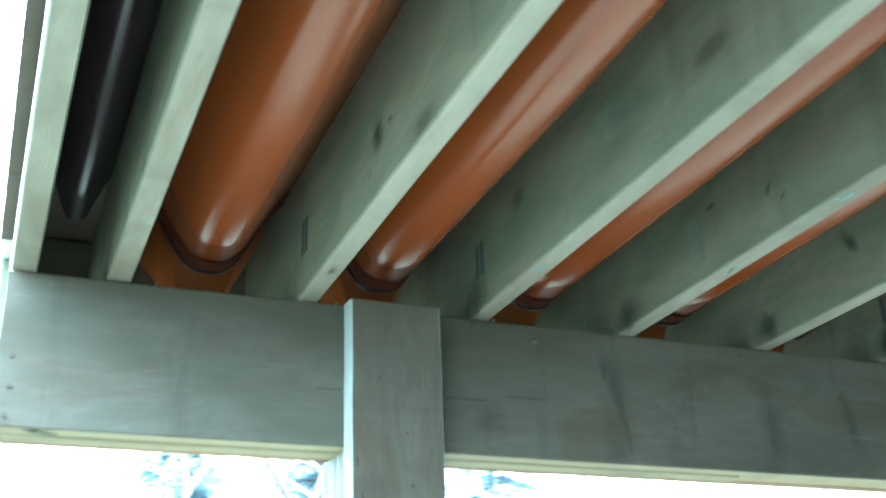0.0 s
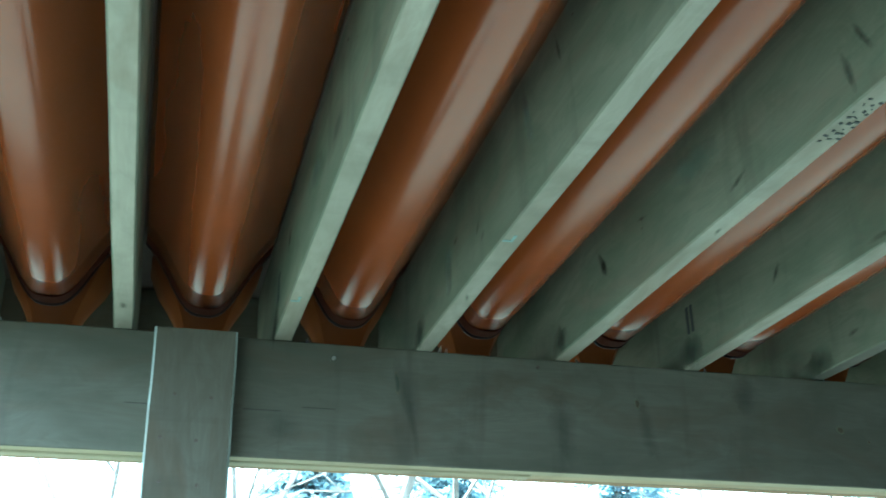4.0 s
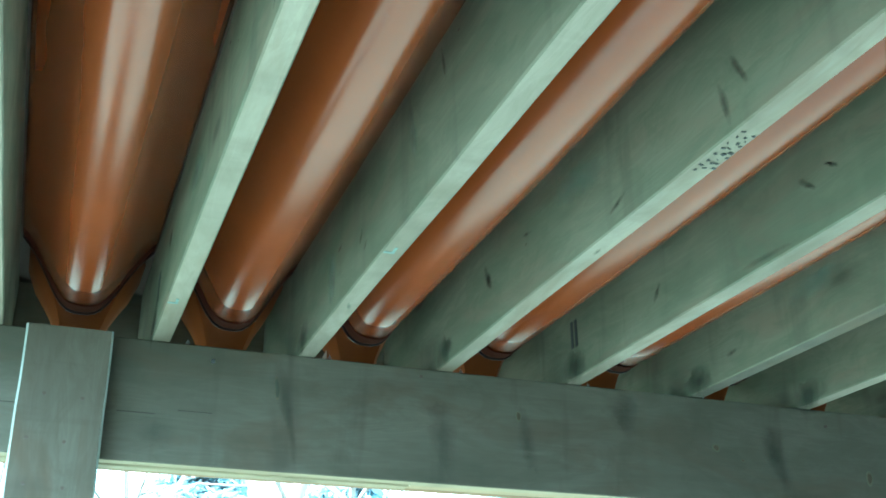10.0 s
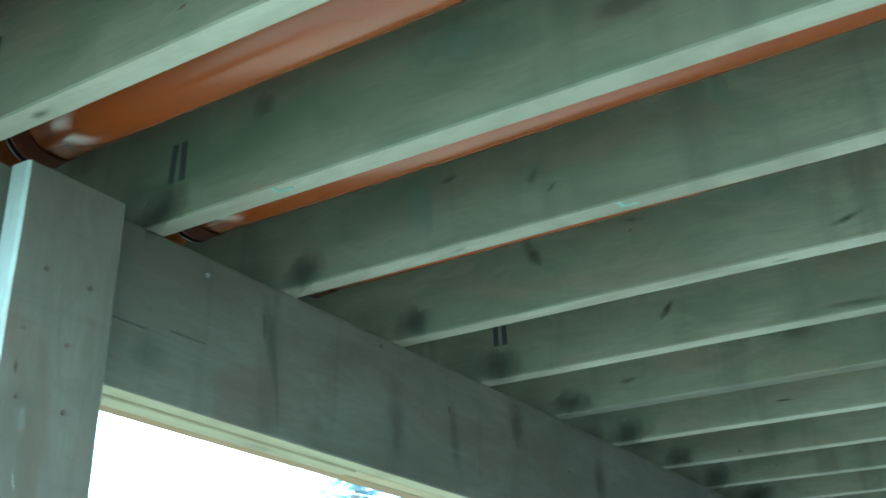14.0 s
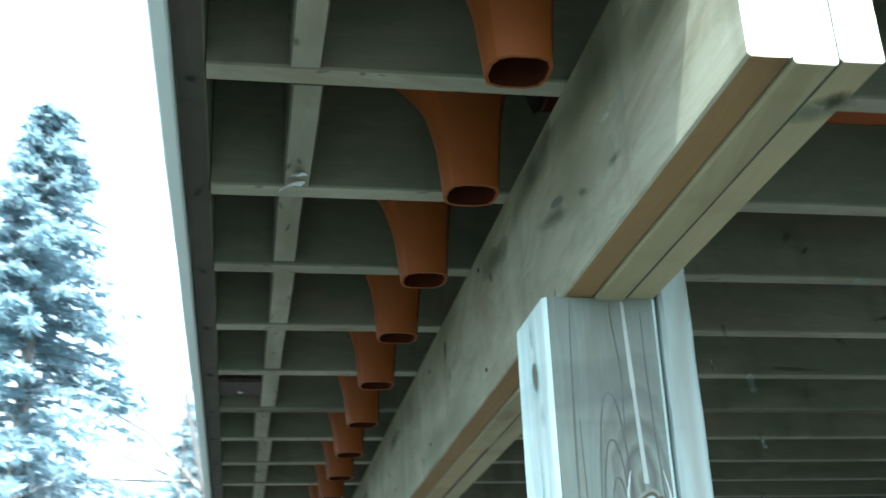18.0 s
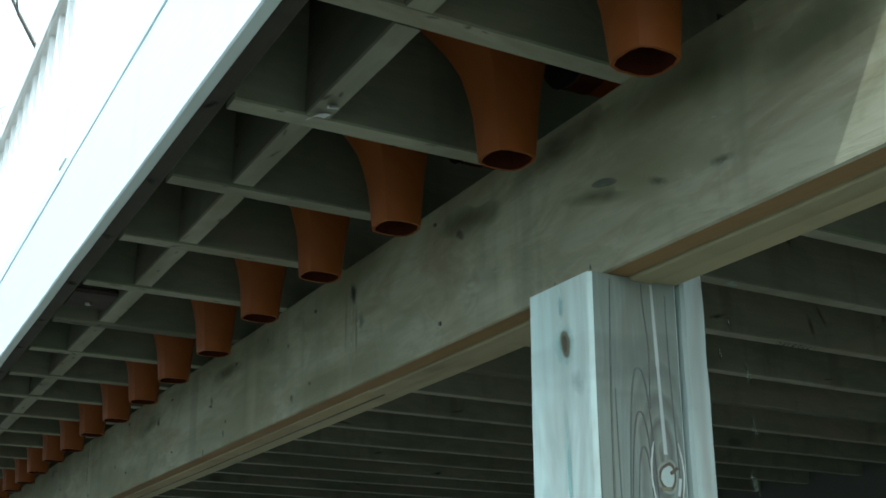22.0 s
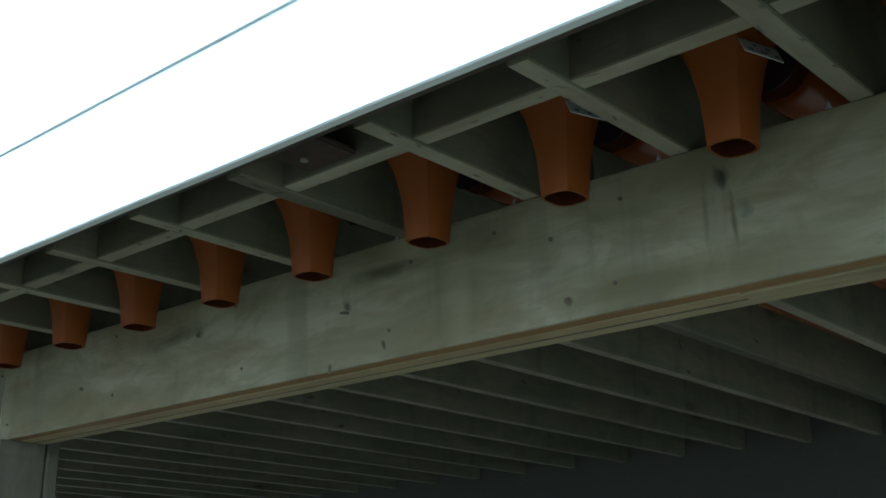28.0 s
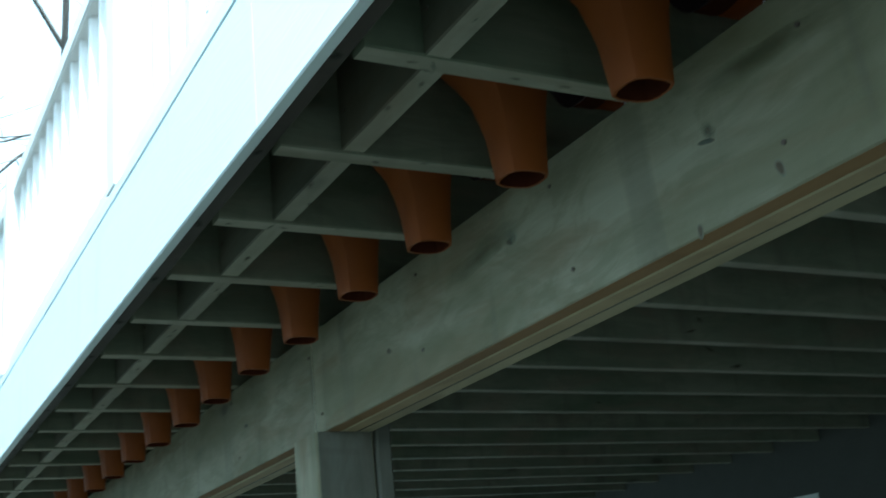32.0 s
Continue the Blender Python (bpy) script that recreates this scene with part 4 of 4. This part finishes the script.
for y0, z0, y1, z1 in ((0.043, 2.202, 0.0395, 2.095), (0.0395, 2.0955, 0.0355, 1.985), (0.032, 1.93, 0.029, 1.35)):
    bm = bmesh.new()
    for x in (0.0, -0.0010):
        for y, z, w in ((y0, z0, 0.0020), (y1, z1, 0.0028)):
            for q in (-1, 1):
                bm.verts.new((x, y + q * w, z))
    bm.verts.ensure_lookup_table()
    for f in ((4, 5, 7, 6), (0, 2, 3, 1), (0, 1, 5, 4), (1, 3, 7, 5), (3, 2, 6, 7), (2, 0, 4, 6)):
        bm.faces.new([bm.verts[q] for q in f])
    bmesh.ops.recalc_face_normals(bm, faces=bm.faces[:])
    o = part("pith_streak", bm, M_PITH, post_1, "pale streak in the grain")
    o.location = Vector((0.0862, 0, 0)) - Vector(post_1.location)
# brown wear along the lower edges outside the beam
M_WORN = soft_stain("brown_edge_wear", (0.085, 0.068, 0.048), 0.5)
WORN = [finish(smudge_mesh(390 + i), "stain", M_WORN) for i in range(4)]
rw = random.Random(31)
for k in range(3, 18):
    for i in range(4):
        blot(joists[k], jx(k) + rw.choice((0.004, 0.034, 0.019)), rw.uniform(0.16, 0.53), ZT - 0.0013, "down", 90 + rw.uniform(-20, 20), rw.uniform(0.15, 0.5), rw.uniform(0.3, 0.7), WORN[i], "brown wear on the edge")
for o in [q for q in bpy.data.objects if q.name.startswith("blocking") and q.parent is None]:
    for i in range(2):
        blot(o, o.location.x + rw.uniform(-0.11, 0.11), o.location.y + rw.choice((-0.014, 0.0, 0.014)), o.location.z + 0.0016, "down", rw.uniform(-15, 15), rw.uniform(0.2, 0.6), rw.uniform(0.3, 0.8), WORN[i], "brown wear on the edge")
# printed tags on two downspouts
for k, tilt in ((5, 14), (6, 10)):
    tag = part("tag", box(0.0016, 0.082, 0.028, 0.0005), M_TAG, spouts[k], "white printed tag")
    tag.location = (-0.064, 0.222, 0.050)
    tag.rotation_euler = (radians(-tilt * 0.3), radians(24), radians(-16))
    for i in range(5):
        b2 = part("print_bar", box(0.0006, 0.006 + 0.004 * (i % 3), 0.004), M_TAGINK, tag)
        b2.location = (-0.0011, -0.03 + 0.014 * i, 0.005 if i % 2 else -0.006)
# tape scrap on a blocking board, and a rusty plate by the rim
tape = thing("tape_scrap", jx(4) - 0.030, 0.421, ZT, "torn scrap of white tape under a blocking board", "tape")
for dx, dy, spin in ((-0.010, 0.000, 70), (0.016, -0.003, 20)):
    bm = bmesh.new()
    rows = []
    for i in range(7):
        a = i / 6
        w = 0.008 * (1 - 0.4 * a)
        rows.append([bm.verts.new((q * w, 0.034 * a, -0.0005 - 0.016 * a * a)) for q in (-1, 1)])
    for r0, r1 in zip(rows, rows[1:]):
        bm.faces.new((r0[0], r0[1], r1[1], r1[0]))
    res = bmesh.ops.extrude_face_region(bm, geom=bm.faces[:])
    for v in res["geom"]:
        if isinstance(v, bmesh.types.BMVert):
            v.co.z -= 0.0008
    o = part("curl", bm, M_TAG, tape)
    o.matrix_local = Matrix.Translation((dx, dy - 0.008, -0.0022)) @ pose(0, 0, 0, 0, 0, spin)
plate = thing("rusty_plate", 1.405, 0.4895, ZT, "rusty brown metal plate with a bright nail between blocking and rim", "plate")
o = part("sheet", box(0.12, 0.0965, 0.012, 0.004), M_RUST, plate)
o.location = (0, 0, 0.018)
o = part("nail_head", disc(0.007, 0.006), M_ZINC, plate, "bright nail head")
o.location = (0.02, 0, 0.011)

# ---- trees ----
def limb(bm, a, b2, r0, r1, n=5):
    d = (b2 - a).normalized()
    u = d.orthogonal().normalized()
    w = d.cross(u)
    ra = [bm.verts.new(a + (u * math.cos(t) + w * math.sin(t)) * r0) for t in [2 * math.pi * i / n for i in range(n)]]
    rb = [bm.verts.new(b2 + (u * math.cos(t) + w * math.sin(t)) * r1) for t in [2 * math.pi * i / n for i in range(n)]]
    for i in range(n):
        bm.faces.new((ra[i], ra[(i + 1) % n], rb[(i + 1) % n], rb[i]))


def grow(bm, rg, at, d, length, r, depth):
    segs = 3
    for s in range(segs):
        nd = (d + Vector((rg.uniform(-1, 1), rg.uniform(-1, 1), rg.uniform(-0.3, 0.8))) * 0.16).normalized()
        b2 = at + nd * length / segs
        limb(bm, at, b2, r, r * 0.82, 6 if depth > 3 else 4 if depth > 1 else 3)
        at, d, r = b2, nd, r * 0.82
        if depth > 0 and (s > 0 or depth < 4):
            for _ in range(rg.choice((1, 1, 2))):
                side = d.orthogonal().normalized()
                side.rotate(Matrix.Rotation(rg.uniform(0, 6.28), 3, d))
                grow(bm, rg, at, (d * 0.75 + side * rg.uniform(0.45, 0.95)).normalized(), length * rg.uniform(0.5, 0.75), r * 0.6, depth - 1)


def bare_tree(x, y, h, seed, girth=0.018):
    rg = random.Random(seed)
    t = thing("bare_tree", x, y, -0.2, "leafless grey tree with fine twigs", "tree", "bare trees")
    bm = bmesh.new()
    grow(bm, rg, Vector((0, 0, 0)), Vector((0, 0, 1)), h * 0.5, h * girth, 4)
    part("trunk", bm, M_BARK, t, "", True)
    return t


def evergreen(x, y, h, seed, spread=0.28, leaf=1.0):
    """Whorls of drooping boughs, each one feathered with short sprays of needles."""
    rg = random.Random(seed)
    t = thing("evergreen_tree", x, y, -0.2, "dense blue-green evergreen tree with drooping boughs", "tree", "evergreens")
    bm = bmesh.new()
    limb(bm, Vector((0, 0, 0)), Vector((0, 0, h)), h * 0.02, 0.02, 7)
    verts, faces = [], []
    for _ in range(int(46 * h)):
        f = rg.random() ** 0.85
        z = h * (0.05 + 0.93 * f)
        ln = h * spread * (1 - f) ** 0.75 * rg.uniform(0.6, 1.12) + 0.15
        a = rg.uniform(0, 6.283)
        out = Vector((math.cos(a), math.sin(a), 0))
        at = Vector((0, 0, z))
        steps = 5 + int(ln * 5)
        prev = at
        for k in range(1, steps + 1):
            u = k / steps
            c = at + out * ln * u + Vector((0, 0, ln * (0.10 * u - 0.42 * u * u + 0.12 * u ** 4))) + Vector((rg.uniform(-1, 1), rg.uniform(-1, 1), rg.uniform(-1, 1))) * 0.03
            if k % 3 == 0:
                limb(bm, prev, c, 0.018 * (1.1 - u), 0.018 * (1.05 - u), 3)
                prev = c
            for _ in range(11):
                d = (out * 0.7 + Vector((rg.uniform(-1, 1), rg.uniform(-1, 1), rg.uniform(-0.7, 0.25)))).normalized()
                l2, wd = rg.uniform(0.10, 0.24) * leaf, rg.uniform(0.016, 0.036) * leaf
                s2 = d.orthogonal().normalized() * wd
                i = len(verts)
                verts += [c - s2 * 0.4, c + d * l2 * 0.55 - s2, c + d * l2, c + d * l2 * 0.55 + s2]
                faces.append((i, i + 1, i + 2, i + 3))
    part("trunk", bm, M_BARK, t)
    me = bpy.data.meshes.new("crown")
    me.from_pydata(verts, [], faces)
    me.materials.append(M_LEAF)
    part("crown", me, None, t)
    return t


def bare_shrub(x, y, h, seed):
    rg = random.Random(seed)
    t = thing("bare_shrub", x, y, -0.1, "leafless pale twiggy shrub", "shrub", "bare shrubs")
    bm = bmesh.new()
    for _ in range(7):
        d = Vector((rg.uniform(-0.5, 0.5), rg.uniform(-0.5, 0.5), 1)).normalized()
        grow(bm, rg, Vector((rg.uniform(-.3, .3), rg.uniform(-.3, .3), 0)), d, h * 0.55, 0.03, 3)
    part("twig_crown", bm, M_TWIG, t)
    return t


M_TWIG = plain("pale_twig_bark", (0.34, 0.33, 0.32), 0.9, var=0.3, scale=8)
for i, (x, y, h) in enumerate(((9.6, 3.4, 4.2), (11, 2.6, 4.6), (10.5, 5.2, 4.6), (13.5, 1.7, 5.0))):
    bare_shrub(x, y, h, 140 + i)
for i, (x, y, h, sp) in enumerate(((13, 3.1, 10.0, 0.25), (14.5, 5.9, 11.5, 0.30), (17, 9.5, 11, 0.3), (22, 1.0, 9, 0.3), (20, 15, 12, 0.3))):
    evergreen(x, y, h, 20 + i, sp)
for i, (x, y, h) in enumerate(((9.4, -2.9, 4.6), (14.5, -3.6, 5.0), (12.6, -7.4, 6.0))):
    evergreen(x, y, h, 70 + i, 0.2 if i < 2 else 0.34)
for i, (x, y, h) in enumerate(((1.5, 12, 8), (4.5, 13, 9), (-1.0, 14, 8), (8, 12, 9), (14, 0.6, 9), (7.0, 16, 10), (11.5, 2.2, 7), (3.2, 10, 10), (12, 16, 8), (16, 14, 9))):
    bare_tree(x, y, h, 50 + i)
bare_tree(14.0, -0.66, 17, 93, 0.011)
for i, (x, y, h) in enumerate(((3.5, 23, 9.5), (7.0, 25, 11), (10.5, 22, 9.5))):
    evergreen(x, y, h, 40 + i, 0.3, 1.3)
# the neighbour's gabled house, seen under the far end of the deck
M_PINK = plain("pink_siding", (0.42, 0.31, 0.29), 0.8, var=0.06, scale=20)
M_SHINGLE = plain("grey_shingle", (0.10, 0.10, 0.11), 0.9, var=0.3, scale=30)
GX, EAVE_Y, EAVE_Z, RIDGE_Y, SLOPE = 15.0, -1.9, 2.66, -5.6, 0.43
neighbour = thing("neighbour_house", GX + 3, RIDGE_Y, -0.05, "pink neighbouring house with a white-trimmed grey gable roof", "house")
bm = bmesh.new()
half, eave = RIDGE_Y - EAVE_Y + 0.35, EAVE_Z - 0.16
pts = [(half, 0.0), (-half, 0.0), (-half, eave), (0.0, eave - half * SLOPE), (half, eave)]
ends = [[bm.verts.new((x, y, z)) for y, z in pts] for x in (-3.0, 3.0)]
bm.faces.new(ends[0])
bm.faces.new(ends[1][::-1])
for i in range(5):
    bm.faces.new((ends[0][i], ends[0][(i + 1) % 5], ends[1][(i + 1) % 5], ends[1][i]))
bmesh.ops.recalc_face_normals(bm, faces=bm.faces[:])
part("wall", bm, M_PINK, neighbour)
tilt, long = math.degrees(math.atan(SLOPE)), (EAVE_Y - RIDGE_Y) * math.hypot(1, SLOPE)
for sgn in (-1, 1):
    turn = Matrix.Translation((0, sgn * (EAVE_Y - RIDGE_Y) / 2, EAVE_Z + 0.05 + (EAVE_Y - RIDGE_Y) * SLOPE / 2)) @ pose(0, 0, 0, -tilt * sgn)
    o = part("roof", box(6.7, long, 0.1, 0.01), M_SHINGLE, neighbour)
    o.matrix_local = turn @ Matrix.Translation((0, 0, 0.06))
    o = part("rake_board", box(0.05, long, 0.2, 0.006), M_TRIM, neighbour, "white rake board")
    o.matrix_local = turn @ Matrix.Translation((-3.32, 0, -0.03))
for y in (3.85, 3.45):
    o = part("porch_post", box(0.12, 0.12, 2.6, 0.006, (0, 0, 1.3)), M_TRIM, neighbour, "white porch post")
    o.location = (-3.2, y, 0)
for x, y in ((7.3, -0.01), (9.2, -0.13)):
    gp = thing("garden_post", x, y, 0, "white square garden post beyond the deck", "post", "garden posts")
    part("shaft", box(0.1, 0.1, 3.1, 0.006, (0, 0, 1.55)), M_TRIM, gp)
    part("cap", box(0.13, 0.13, 0.04, 0.01, (0, 0, 3.12)), M_TRIM, gp)
# ---- deck boards over the joists ----
decking = thing("deck_surface", CX, 0.6, ZTOP, "brown deck boards laid across the joists", "decking", kind="structure")
board_mesh = finish(sawn(BX1 + 0.5, 0.1452, 0.026, 2, 0.0, rng, 0.0008), "deck_board", M_DECK)
# Outermost board coloured white to paint the bright light on its edge.
edge_mesh = finish(sawn(BX1 + 0.5, 0.1452, 0.026, 2, 0.0, rng, 0.0008), "deck_board", M_WHITEWOOD)
y = 0.523
while y > HY:
    o = part("deck_board", edge_mesh if y > 0.45 else board_mesh, None, decking)
    o.location = (0, y - 0.6, 0.0145)
    y -= 0.145
